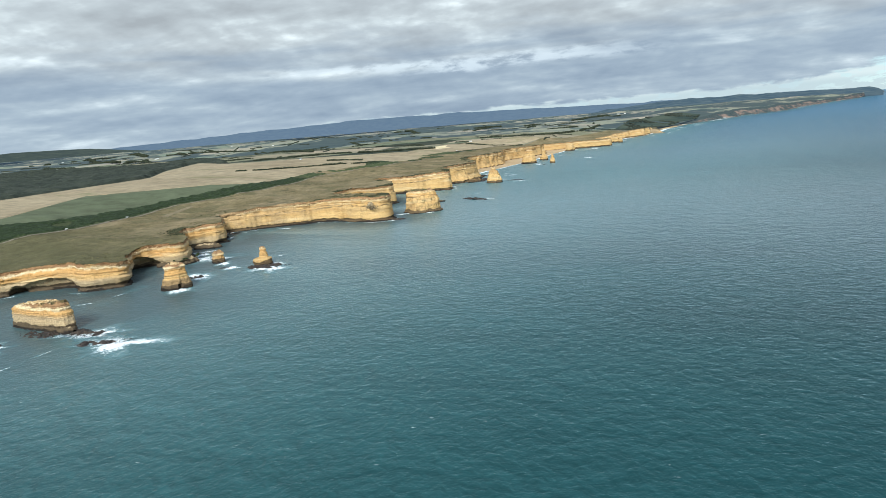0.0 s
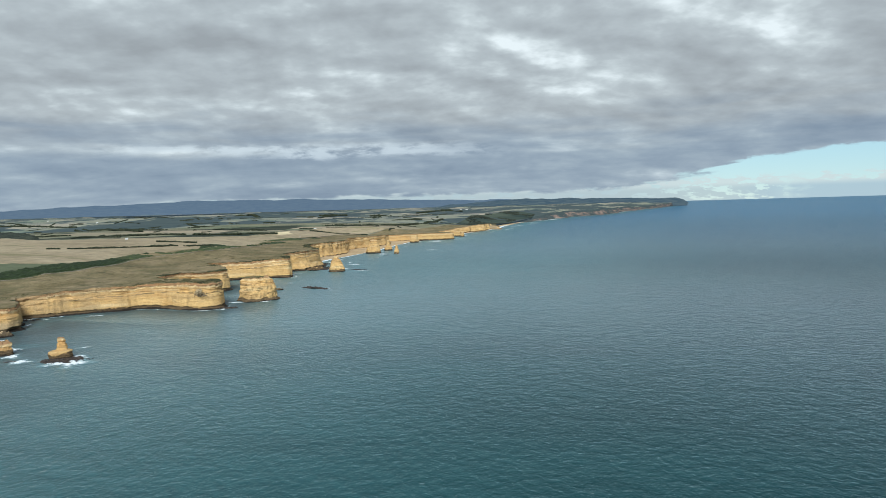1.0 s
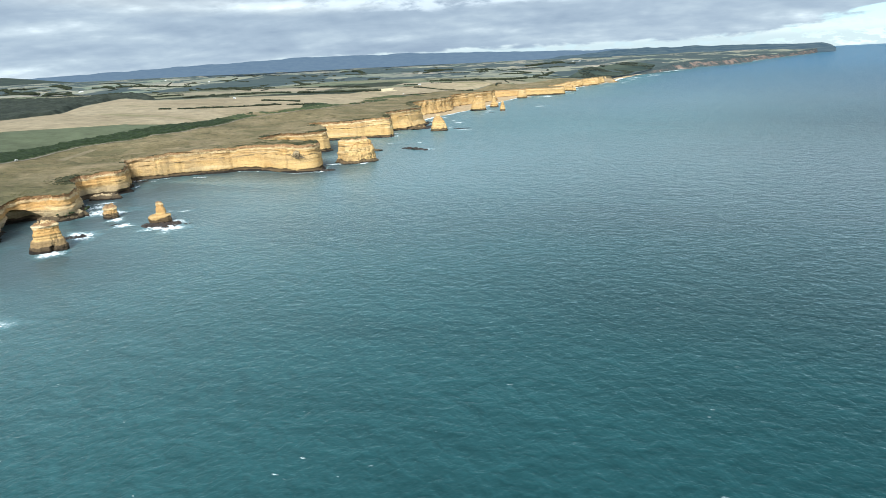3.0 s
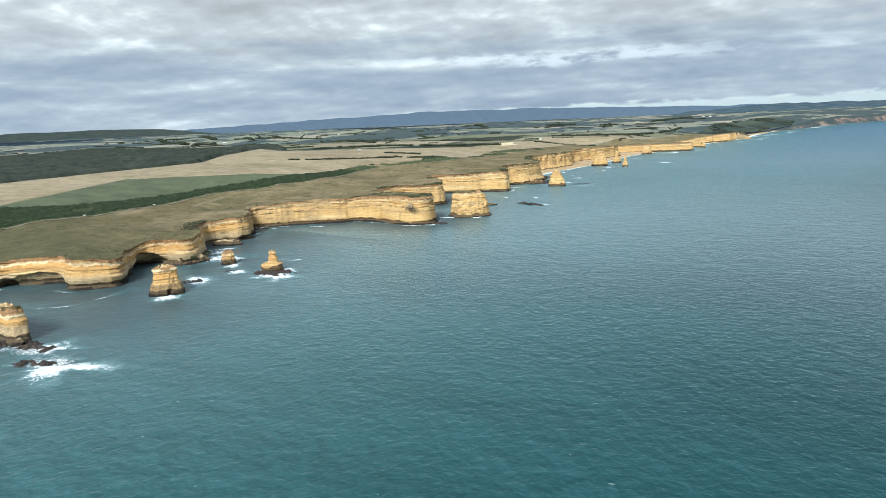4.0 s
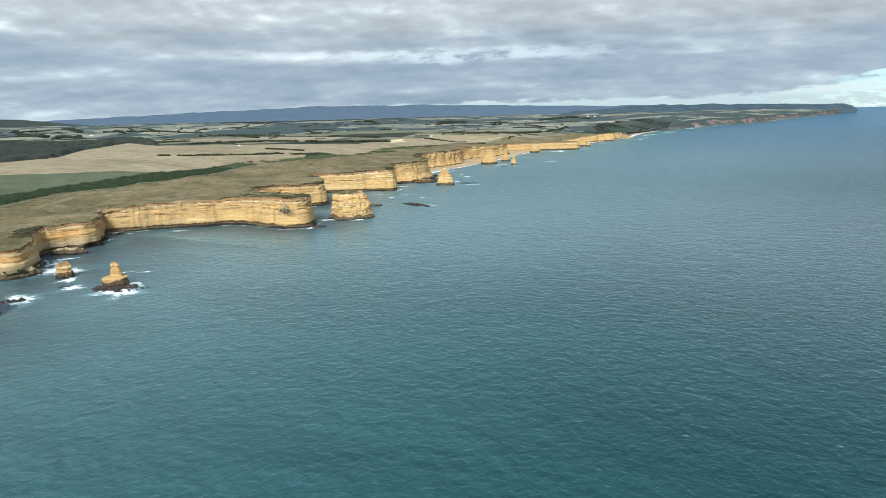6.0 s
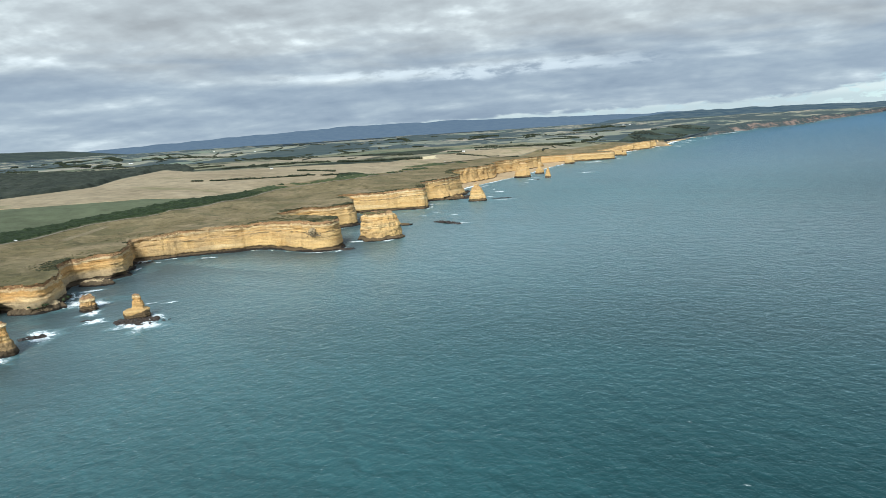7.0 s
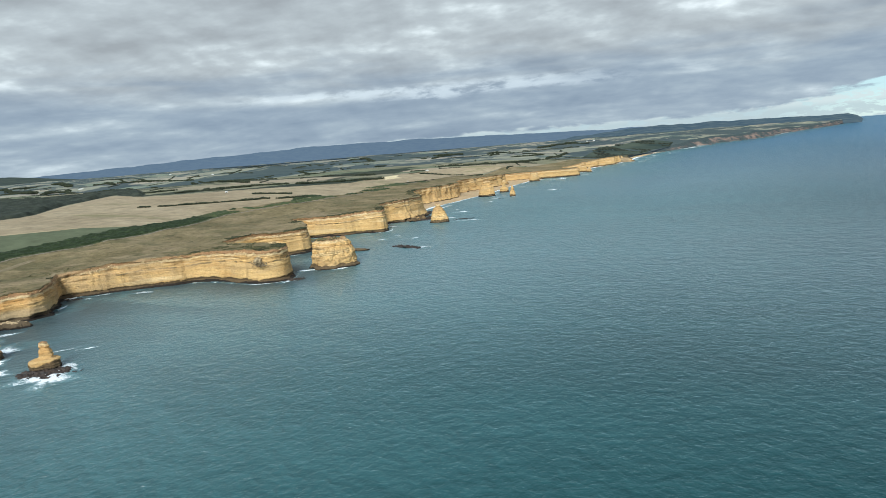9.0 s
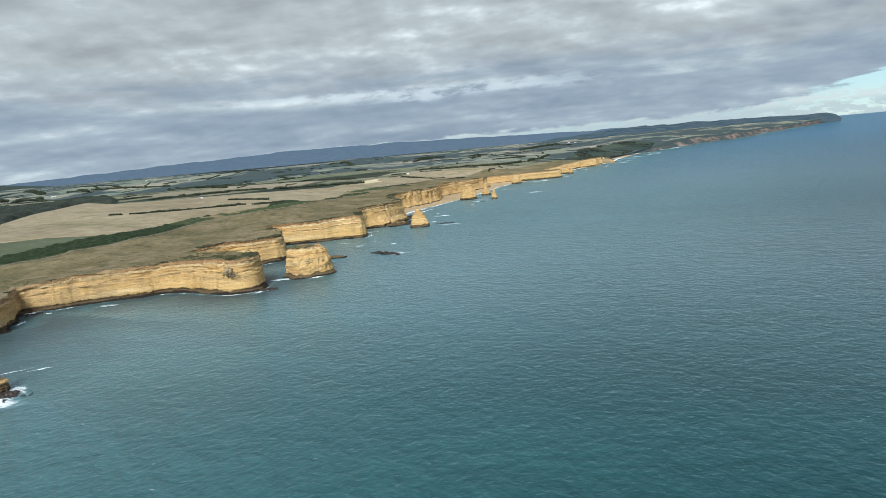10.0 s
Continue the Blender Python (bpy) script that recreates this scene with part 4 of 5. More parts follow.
# ---------------------------------------------------------------- sea
def sea():
    rad = np.concatenate([np.concatenate([[0, 150, 300, 450], np.linspace(550, 1500, 120), np.linspace(1510, 2700, 60)]), np.geomspace(2800, 400000, 60)])
    seg = 720
    az = np.linspace(0, 2 * math.pi, seg, endpoint=False)
    x = CENTRE[0] + rad[:, None] * np.sin(az)[None]
    y = CENTRE[1] + rad[:, None] * np.cos(az)[None]
    d, _ = coast_near(x.ravel(), y.ravel())
    # yy and ahead: sky reflection over the middle distance, painted as paler water
    yy = np.clip((y.ravel() - 750) / 1000, 0, 1) * np.clip((300 - x.ravel()) / 900, 0, 1)
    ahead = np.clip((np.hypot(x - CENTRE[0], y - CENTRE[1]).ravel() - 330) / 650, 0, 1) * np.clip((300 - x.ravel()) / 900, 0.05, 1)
    shoal_reflect = np.maximum(np.maximum(np.clip(1 - d / 950, 0, 1) ** 1.4, 0.55 * yy), 0.85 * ahead)
    # reef bottom and cliff shade share this mask along the shore
    reef = np.clip(1.3 - d / np.where(y.ravel() < 850, 175, 90), 0, 1) * np.clip((1500 - y.ravel()) / 200, 0, 1)
    reef = np.maximum(reef, 0.85 * np.clip((-520 - x.ravel()) / 160, 0, 1) * np.clip((600 - y.ravel()) / 160, 0, 1))
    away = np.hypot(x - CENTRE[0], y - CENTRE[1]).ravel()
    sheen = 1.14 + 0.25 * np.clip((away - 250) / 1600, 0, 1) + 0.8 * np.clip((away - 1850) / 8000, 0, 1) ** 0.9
    # share of reflected sky blue put into the colour, by distance
    far_sky_tint = np.clip((away - 1500) / 8000, 0, 1) ** 0.75 * np.clip((d - 40) / 600, 0.1, 1)
    # the last attribute carries that dimmer light, growing with x
    ob = mesh_ob("water", np.stack([x, y, 0 * x], -1).reshape(-1, 3), grid_faces(len(rad), seg, True), SEA, floats=[("shoal_reflect", shoal_reflect), ("reef", reef), ("sheen", sheen), ("far_sky_tint", far_sky_tint), ("deep", np.clip((x.ravel() + 380) / 550, 0, 1))])
    return tagged(ob, "teal wind-ruffled ocean with scattered whitecaps", "sea", kind="structure")


sea()


def beach(cliffside, waterside):
    """Sand between the cliff foot and the water, both given as y and x."""
    lo, hi = waterside[0][0], waterside[-1][0]
    y = np.arange(lo, hi, 9.0)
    a = np.interp(y, *zip(*cliffside)) - 14
    b = np.interp(y, *zip(*waterside)) + fbm(y / 60, 0 * y, 0, 15, 3) * 14
    rows = []
    for t, z in ((0, 6.0), (0.3, 4.5), (0.6, 2.4), (0.85, 0.9), (1.0, 0.15), (1.12, -0.8)):
        x = a + np.maximum(b - a, 4) * t
        rows.append(np.column_stack([x, y, np.full(len(y), z) + fbm(x / 25, y / 25, 0, 5, 2) * 0.5]))
    ob = mesh_ob("beach", np.vstack(rows), grid_faces(6, len(y)), SAND)
    return tagged(ob, "narrow sandy beach under the cliffs", "beach", kind="structure")


SHORE_NEAR = [(1975, -1200), (2080, -1226), (2200, -1234), (2330, -1246), (2480, -1262), (2650, -1288), (2900, -1342), (3050, -1360), (3190, -1384), (3320, -1360)]
SHORE_MID = [(3660, -1372), (3950, -1425), (4300, -1415), (4650, -1408), (4930, -1412)]
SHORE_FAR = [(5060, -1450), (5300, -1490), (5600, -1530), (6200, -1592), (6850, -1626)]
beach([(1908, -1150), (1990, -1222), (2080, -1286), (2170, -1312), (2260, -1304), (2380, -1314), (2452, -1334), (2530, -1388), (2640, -1404), (2760, -1394), (2900, -1394), (3010, -1414), (3090, -1480), (3180, -1540), (3262, -1455), (3350, -1385)], SHORE_NEAR)
beach([(3570, -1290), (3680, -1400), (3950, -1480), (4300, -1470), (4650, -1445), (4950, -1430)], SHORE_MID)
beach([(4950, -1430), (5120, -1520), (5500, -1600), (6200, -1645), (6900, -1640)], SHORE_FAR)


# ---------------------------------------------------------------- far ranges
def ridge(name, table, foot, dist, mat, label, seed, rag):
    az = np.linspace(table[0][0], table[-1][0], 420)
    el = np.interp(az, [t[0] for t in table], [t[1] for t in table]) + fbm(az * 0.8, 0 * az, 0, seed, 4) * rag
    verts = []
    for k in range(7):
        s = k / 6
        e = foot + (el - foot) * s
        d = dist * (1 + 0.25 * s)
        verts.append(np.stack([CENTRE[0] + d * np.sin(np.radians(az)), CENTRE[1] + d * np.cos(np.radians(az)), CENTRE[2] + d * np.tan(np.radians(e))], -1))
    ob = mesh_ob(name, np.vstack(verts), grid_faces(7, len(az)), mat)
    return tagged(ob, label, "hills", kind="structure")


ridge("backdrop", [(-130, 0.35), (-62, 0.38), (-59, 0.48), (-54, 0.62), (-50, 0.80), (-45, 0.92), (-42, 1.08), (-38, 1.02), (-32, 0.98), (-26, 0.82), (-20, 0.66), (-15, 0.52), (-11, 0.3), (-7, -0.2)], -0.22, 40000, RANGE, "forested range along the horizon, haze-blue by its own glow", 91, 0.10)
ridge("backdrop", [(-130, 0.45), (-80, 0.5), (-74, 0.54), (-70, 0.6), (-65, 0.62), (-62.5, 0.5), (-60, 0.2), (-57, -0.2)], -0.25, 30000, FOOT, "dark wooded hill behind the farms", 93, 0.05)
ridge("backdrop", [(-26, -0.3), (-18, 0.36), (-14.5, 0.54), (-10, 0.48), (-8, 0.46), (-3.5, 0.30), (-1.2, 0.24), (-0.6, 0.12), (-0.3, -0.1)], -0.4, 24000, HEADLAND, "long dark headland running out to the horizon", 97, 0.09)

# ---------------------------------------------------------------- sea stacks and rocks
def stack(name, label, x, y, half, deep, turn, tall, profile, seed, shift=(), rough=1.0, power=2.6, group="limestone stacks", top_tilt=0.0, notch=None, foot=-9.0):
    """A weathered stack: rings from below the water to a lumpy top. profile: height share and width share."""
    seg, rows = 150, 66
    th = np.linspace(0, 2 * math.pi, seg, endpoint=False)
    ct, st = np.cos(th), np.sin(th)
    rad = 1 / (np.abs(ct) ** power + np.abs(st) ** power) ** (1 / power)
    fz = np.linspace(-3.0 / tall, 1, rows)
    sc = np.interp(fz, [p[0] for p in profile], [p[1] for p in profile])
    sx = np.interp(fz, [p[0] for p in shift], [p[1] for p in shift]) if shift else 0 * fz
    lx = half * rad * ct
    ly = deep * rad * st
    X = lx[None] * sc[:, None] + sx[:, None]
    Y = ly[None] * sc[:, None]
    Z = (fz * tall)[:, None] + 0 * X
    Z = Z + np.clip(fz, 0, 1)[:, None] * (top_tilt * X / half + fbm(X / 9 + seed, Y / 9, 0, seed + 9, 3) * 2.4 * rough)
    size = min(half, deep)
    nr = np.stack([ct, st])
    led = vnoise(X / 60, Y / 60, Z / 2.4 + seed, seed) * 0.9 + vnoise(X / 40, Y / 40, Z / 1.0 + seed, seed + 1) * 0.5
    but = fbm(X / (size * 0.5) + seed, Y / (size * 0.5), Z / 50, seed + 2, 3) * size * 0.2 + np.round(fbm(X / (size * 0.3) + seed, Y / (size * 0.3), Z / 9, seed + 4, 2) * 4) * 0.018 * size + fbm(X / 4 + seed, Y / 4, Z / 5, seed + 3, 3) * 1.5
    out = (led + but) * rough * min(1.0, 0.35 + size / 22)
    if notch:
        na, nw, nh, nd = notch
        d = np.abs((th - radians(na) + math.pi) % (2 * math.pi) - math.pi) / nw
        out = out - nd * np.clip(1 - d * d, 0, 1)[None] * np.clip((nh - Z) / 2, 0, 1)
    X, Y = X + nr[0][None] * out, Y + nr[1][None] * out
    rings = [np.stack([X, Y, Z], -1).reshape(-1, 3)]
    cx, cy = X[-1].mean(), Y[-1].mean()
    for s in (0.9, 0.72, 0.5, 0.25, 0.06):
        px, py = cx + (X[-1] - cx) * s, cy + (Y[-1] - cy) * s
        pz = tall + top_tilt * px / half + fbm(px / 9 + seed, py / 9, 0, seed + 9, 3) * 2.4 * rough + 0.8 * (1 - s) + fbm(px / 3, py / 3, 0, seed + 12, 2) * 0.9
        rings.append(np.stack([px, py, pz], -1))
    v = np.vstack(rings)
    c, s = math.cos(radians(turn)), math.sin(radians(turn))
    v = np.column_stack([x + v[:, 0] * c - v[:, 1] * s, y + v[:, 0] * s + v[:, 1] * c, v[:, 2]])
    total = rows + 5
    faces = grid_faces(total, seg, True).tolist() + [list(range((total - 1) * seg, total * seg))]
    depth = np.maximum(tall * 1.02 - v[:, 2] + 3.0, 0)
    base = warp([[x, y, 0]])[0]
    ob = mesh_ob(name, v, faces, ROCK, floats=[("depth", depth), ("foot", np.full(len(v), foot))], base=base, smooth=False)
    return tagged(ob, label, "sea stack", group)


stack("limestone_islet", "broad flat-topped golden stack off the cape tip", -829, 1142, 39, 33, 39, 46, [(-0.06, 1.06), (0.05, 1.0), (0.10, 0.95), (0.5, 0.92), (0.72, 0.86), (0.90, 0.74), (1.0, 0.60)], 11, [(0, 0), (0.6, 0), (1, -2)], rough=1.35)
stack("limestone_islet", "lone tapering stack with a small knob on top", -968, 1712, 22, 19, 35, 46, [(-0.06, 1.05), (0.08, 1.0), (0.3, 0.86), (0.6, 0.66), (0.78, 0.50), (0.83, 0.30), (0.88, 0.24), (0.94, 0.30), (1.0, 0.18)], 23, [(0, 0), (1, -4)])
stack("limestone_islet", "wedge-shaped pale stack standing off the beach", -1212, 2440, 29, 24, 30, 54, [(-0.05, 1.0), (0.2, 0.95), (0.6, 0.74), (0.9, 0.52), (1.0, 0.42)], 37)
stack("limestone_islet", "thin spired stack near the beach", -1222, 2600, 17, 14, 28, 46, [(-0.05, 1.0), (0.3, 0.85), (0.45, 0.5), (0.8, 0.36), (1.0, 0.22)], 41)
stack("limestone_islet", "leaning spike of rock off the beach", -1093, 2400, 10, 9, 28, 37, [(-0.05, 1.0), (0.3, 0.9), (0.7, 0.55), (1.0, 0.3)], 43)
stack("limestone_islet", "blocky stack below the far cliffs", -1355, 3190, 24, 22, 25, 40, [(-0.05, 1.0), (0.6, 0.85), (1.0, 0.62)], 47)
stack("limestone_islet", "twin-humped stack off the low point", -1335, 3800, 26, 20, 24, 32, [(-0.05, 1.0), (0.6, 0.8), (1.0, 0.55)], 53)
stack("limestone_islet", "small stack beside the twin-humped one", -1290, 3765, 12, 12, 24, 26, [(-0.05, 1.0), (0.6, 0.8), (1.0, 0.5)], 59)
stack("limestone_islet", "golden pillar on a flared brown pedestal", -752, 477, 20.5, 15, 66, 31, [(-0.1, 1.0), (0.0, 0.96), (0.12, 0.92), (0.30, 0.82), (0.42, 0.72), (0.47, 0.64), (0.8, 0.62), (0.93, 0.65), (1.0, 0.54)], 61, rough=0.8, notch=(275, 0.16, 8, 7), foot=13.5)
stack("limestone_islet", "stack with an upright neck on a broad boulder", -748, 618, 13, 10, 57, 27, [(-0.1, 1.06), (0.0, 1.0), (0.10, 0.98), (0.20, 1.04), (0.34, 1.02), (0.38, 0.94), (0.405, 0.56), (0.45, 0.42), (0.70, 0.37), (0.77, 0.28), (0.85, 0.36), (0.95, 0.33), (1.0, 0.22)], 67, [(0, 1), (0.25, -0.5), (0.42, 1), (0.52, 2.4), (0.8, 2), (1, 1)], rough=0.9, foot=3.0)
stack("limestone_islet", "stubby crumbling stack with a ragged crown", -845, 616, 9, 8, 57, 16, [(-0.15, 1.1), (0.0, 1.0), (0.3, 0.95), (0.7, 0.90), (0.9, 0.78), (1.0, 0.62)], 71, rough=2.0)
stack("limestone_islet", "long wall-like islet with a pale flat top", -741, 305, 50, 11, 4, 27, [(-0.1, 1.03), (0.0, 1.0), (0.12, 0.96), (0.5, 0.93), (0.9, 0.90), (1.0, 0.82)], 73, rough=1.0, power=4.0, top_tilt=5)


BLOCK = leaf_material("weathered_block", (0.09, 0.07, 0.045), (0.19, 0.145, 0.09), (0.34, 0.26, 0.15), 0.3)


def boulder(label, x, y, z, size, seed):
    """A rounded block lodged in the cliff face."""
    bm = bmesh.new()
    bmesh.ops.create_icosphere(bm, subdivisions=4, radius=size)
    v = np.array([tuple(q.co) for q in bm.verts])
    fc = [[q.index for q in f.verts] for f in bm.faces]
    bm.free()
    v = v * (1 + fbm(v[:, 0] / size * 1.6 + seed, v[:, 1] / size * 1.6, v[:, 2] / size * 2.4, seed, 4) * 0.5)[:, None]
    ob = mesh_ob("boulder", v + (x, y, z), fc, BLOCK, base=(x, y, z), smooth=False)
    return tagged(ob, label, "boulder")


boulder("dark rounded boulder lodged in the cliff face", -854, 997, 33.2, 6.0, 5)


def skerry(label, x, y, half, deep, turn, tall, seed, mat=None, jag=0.65):
    """A low jagged reef."""
    n = 46
    u = np.linspace(-1, 1, n)
    X, Y = np.meshgrid(u * half, u * deep, indexing="ij")
    r = np.hypot(X / half, Y / deep) + fbm(X / 9 + seed, Y / 9, 0, seed, 3) * 0.5
    ridged = 1 - np.abs(fbm(X / 6 + seed, Y / 6, 0, seed + 3, 4)) * 2.4
    Z = tall * np.clip(1.1 - r**3, -0.4, 1) * (1 - jag + jag * np.clip(ridged, 0.0, 1)) - 0.5 + fbm(X / 2.5, Y / 2.5, 0, seed + 5, 3) * (1.1 if jag > 0.5 else 0.5)
    Z = Z - (1.6 if jag > 0.5 else 0.0) * np.clip(fbm(X / 5 + seed, Y / 5, 0, seed + 8, 3) * 2.4 + 0.25, 0, 1)
    Z = np.where(r > 1.05, -1.5, Z)
    c, s = math.cos(radians(turn)), math.sin(radians(turn))
    v = np.stack([x + X * c - Y * s, y + X * s + Y * c, Z], -1).reshape(-1, 3)
    ob = mesh_ob("reef_rock", v, grid_faces(n, n, flip=True), mat or DARK, base=warp([[x, y, 0]])[0], smooth=False, floats=[("depth", 20 + 0 * v[:, 2]), ("foot", -9.0 + 0 * v[:, 2])])
    return tagged(ob, label, "rock", "reefs")


skerry("dark jagged reef at the foot of the long islet", -676, 306, 34, 13, 10, 3.2, 3)
skerry("brown ledge flaring from the end of the long islet", -694, 303, 13, 8, 10, 7.0, 4, ROCK, 0.25)
skerry("dark jagged reef along the foot of the islet", -712, 288, 32, 12, 8, 3.0, 6)
skerry("dark reef awash in white water", -612, 296, 30, 9, 32, 2.8, 5)
skerry("dark reef running out from the shore rocks", -725, 236, 30, 16, -10, 3.5, 7)
skerry("low brown rock in foam beside the pillar", -782, 524, 14, 8, 50, 4.0, 9)
skerry("dark shelf under the necked stack", -729, 611, 30, 19, 35, 3.6, 11)
skerry("flat dark reef between two small stacks", -790, 588, 13, 5, 30, 1.8, 13)
skerry("dark shelf beside the stubby stack", -832, 612, 11, 6, 40, 2.0, 15)
skerry("long low dark reef off the broad stack", -812, 1332, 42, 9, -15, 4.5, 17)
skerry("small pointed rock beyond the broad stack", -890, 1290, 17, 8, 20, 5.5, 19, ROCK, 0.25)
skerry("rocks trailing off the lone stack", -930, 1770, 34, 9, 30, 2.4, 21)
skerry("dark shelf at the tip of the cape", -815, 1030, 20, 14, 40, 2.8, 23)
skerry("boulder shelf below the crumbling cliff", -1075, 1770, 26, 50, 10, 8.0, 25, ROCK)
skerry("dark rocks fringing the boulder shelf", -1060, 1800, 24, 70, 15, 3.0, 27)
skerry("rocky point at the start of the beach", -1150, 1935, 26, 30, 30, 4.0, 29)
skerry("fallen yellow ledge at the foot of the cliff", -985, 705, 24, 12, 40, 9.0, 31, ROCK, 0.25)
skerry("brown ledge at the tip of the overhanging point", -906, 588, 31, 15, 60, 12.0, 37, ROCK, 0.25)
skerry("small rock awash near the beach stacks", -1105, 2330, 16, 6, 20, 2.0, 33)
skerry("dark rocks in the inner corner of the bay", -1085, 838, 22, 10, 50, 2.0, 35)


# ---------------------------------------------------------------- foam
def foam(x, y, half, deep, turn, seed, label="white broken water over rocks"):
    rings, seg = 9, 40
    th = np.linspace(0, 2 * math.pi, seg, endpoint=False)
    v, f = [], []
    c, s = math.cos(radians(turn)), math.sin(radians(turn))
    wob = 1 + fbm(np.cos(th) * 1.8 + seed, np.sin(th) * 1.8, 0, seed, 4) * 1.3
    for k in range(rings):
        t = (k + 0.02) / (rings - 1)
        X, Y = half * t * np.cos(th) * wob, deep * t * np.sin(th) * wob
        v.append(np.stack([x + X * c - Y * s, y + X * s + Y * c, 0 * X + 0.35], -1))
        f.append(np.full(seg, 1 - t))
    faces = grid_faces(rings, seg, True, True).tolist() + [list(range(seg))[::-1]]
    ob = mesh_ob("foam", np.vstack(v), faces, FOAM, floats=[("fade", np.concatenate(f))])
    return tagged(ob, label, "foam", kind="stuff")


for n_, (fx, fy, fa, fb, ft) in enumerate([
        (-596, 300, 84, 46, 28), (-655, 308, 66, 38, 14), (-712, 236, 66, 40, -8), (-690, 300, 44, 18, 8), (-734, 468, 40, 24, -25), (-780, 530, 38, 28, -20),
        (-716, 602, 52, 40, -30), (-735, 632, 26, 16, -10), (-786, 588, 26, 19, -30), (-828, 612, 26, 18, -30), (-893, 632, 46, 34, -30), (-930, 655, 36, 26, -35), (-868, 640, 34, 26, -35), (-1000, 905, 22, 8, 40), (-950, 680, 26, 12, 40),
        (-1095, 846, 26, 12, 60), (-1060, 850, 14, 6, 30), (-1010, 905, 16, 4, 40), (-815, 1022, 26, 16, 60), (-845, 1098, 58, 15, 33), (-796, 1125, 34, 13, 75),
        (-965, 1700, 34, 20, 30), (-900, 1745, 70, 9, 22), (-1000, 1462, 26, 6, 25), (-940, 1480, 20, 5, 15), (-1080, 2390, 30, 14, 20), (-1180, 2590, 40, 12, 20),
        (-1150, 2420, 50, 10, 15), (-1260, 2330, 60, 16, 60), (-1310, 2500, 70, 18, 78), (-1330, 2700, 70, 20, 75), (-1400, 2950, 80, 22, 70), (-1230, 3490, 90, 16, 60),
        (-1230, 2130, 50, 14, 62), (-1250, 2700, 60, 10, 40), (-780, 1340, 40, 8, -15), (-800, 660, 22, 5, 60), (-776, 678, 22, 6, 55),
        (-938, 1422, 20, 13, 30), (-873, 1447, 16, 10, 30), (-782, 1325, 22, 18, 30), (-1030, 1935, 44, 24, 30), (-1086, 2005, 12, 14, 30), (-985, 1800, 20, 22, 30), (-1125, 2345, 28, 28, 30),
        (-1088, 2222, 20, 16, 30), (-1040, 2616, 56, 34, 30), (-1243, 2823, 44, 50, 60), (-1255, 3262, 80, 60, 30), (-1377, 3850, 34, 50, 30), (-1060, 1630, 40, 18, 35), (-1105, 1665, 30, 16, 35)]):
    foam(fx, fy, fa, fb, ft, 100 + n_)


def streak(points, half, seed, label="thin streak of froth drifting on the water", broken=False):
    """A drifting line of froth, or of surf in lengths with gaps between."""
    line = spline(points, max(4.0, half * 0.5))
    t = np.gradient(line, axis=0)
    t /= np.linalg.norm(t, axis=1)[:, None]
    nrm = np.stack([-t[:, 1], t[:, 0]], -1)
    wide = half * (1 + fbm(line[:, 0] / (4 * half), line[:, 1] / (4 * half), 0, seed, 3))
    v = np.vstack([np.column_stack([line + nrm * (wide * s)[:, None], 0.33 + 7 * np.clip((line[:, 1] - 3500) / 4000, 0, 1)]) for s in (-1, 0, 1)])
    core = 0.5 + fbm(line[:, 0] / (6 * half), line[:, 1] / (6 * half), 0, seed + 3, 2) * 0.6
    if half > 6:
        core = core + 0.35 - broken * 0.75 * (fbm(line[:, 0] / (14 * half), line[:, 1] / (14 * half), 0, seed + 9, 2) < 0.02)
    f = np.concatenate([0 * wide, core, 0 * wide])
    ob = mesh_ob("foam", v, grid_faces(3, len(line), flip=True), FOAM, floats=[("fade", np.clip(f, 0, 1))])
    return tagged(ob, label, "foam", kind="stuff")


for k, away in enumerate((5, 48)):
    streak([(x + away, y) for y, x in SHORE_NEAR], 14.0 * (1.0, 0.75)[k], 431 + k, "line of white surf rolling in to the beach", k > 0)
for shore, half in ((SHORE_MID, 30.0), (SHORE_FAR, 46.0)):
    streak([(x + 0.2 * half, y) for y, x in shore], half, 433, "line of white surf rolling in to the beach", True)
# short breakers off the beaches, their crests running across to the shore
rng = np.random.default_rng(439)
for k in range(30):
    fy = 3300 + 3400 * (k + rng.uniform(-0.4, 0.4)) / 30
    shore_x = np.interp(fy, *zip(*(SHORE_NEAR + SHORE_MID + SHORE_FAR)))
    far = fy / 5000
    foam(shore_x + rng.uniform(25, 190) * far, fy, rng.uniform(32, 75) * far, rng.uniform(16, 44) * far, rng.uniform(-12, 12), 440 + k, "short white breaker rolling in to the beach")
streak([(-846, 335), (-819, 360), (-794, 388), (-798, 420), (-806, 456)], 3.5, 411)
streak([(-626, 210), (-636, 248), (-644, 276), (-646, 296)], 3.5, 413)


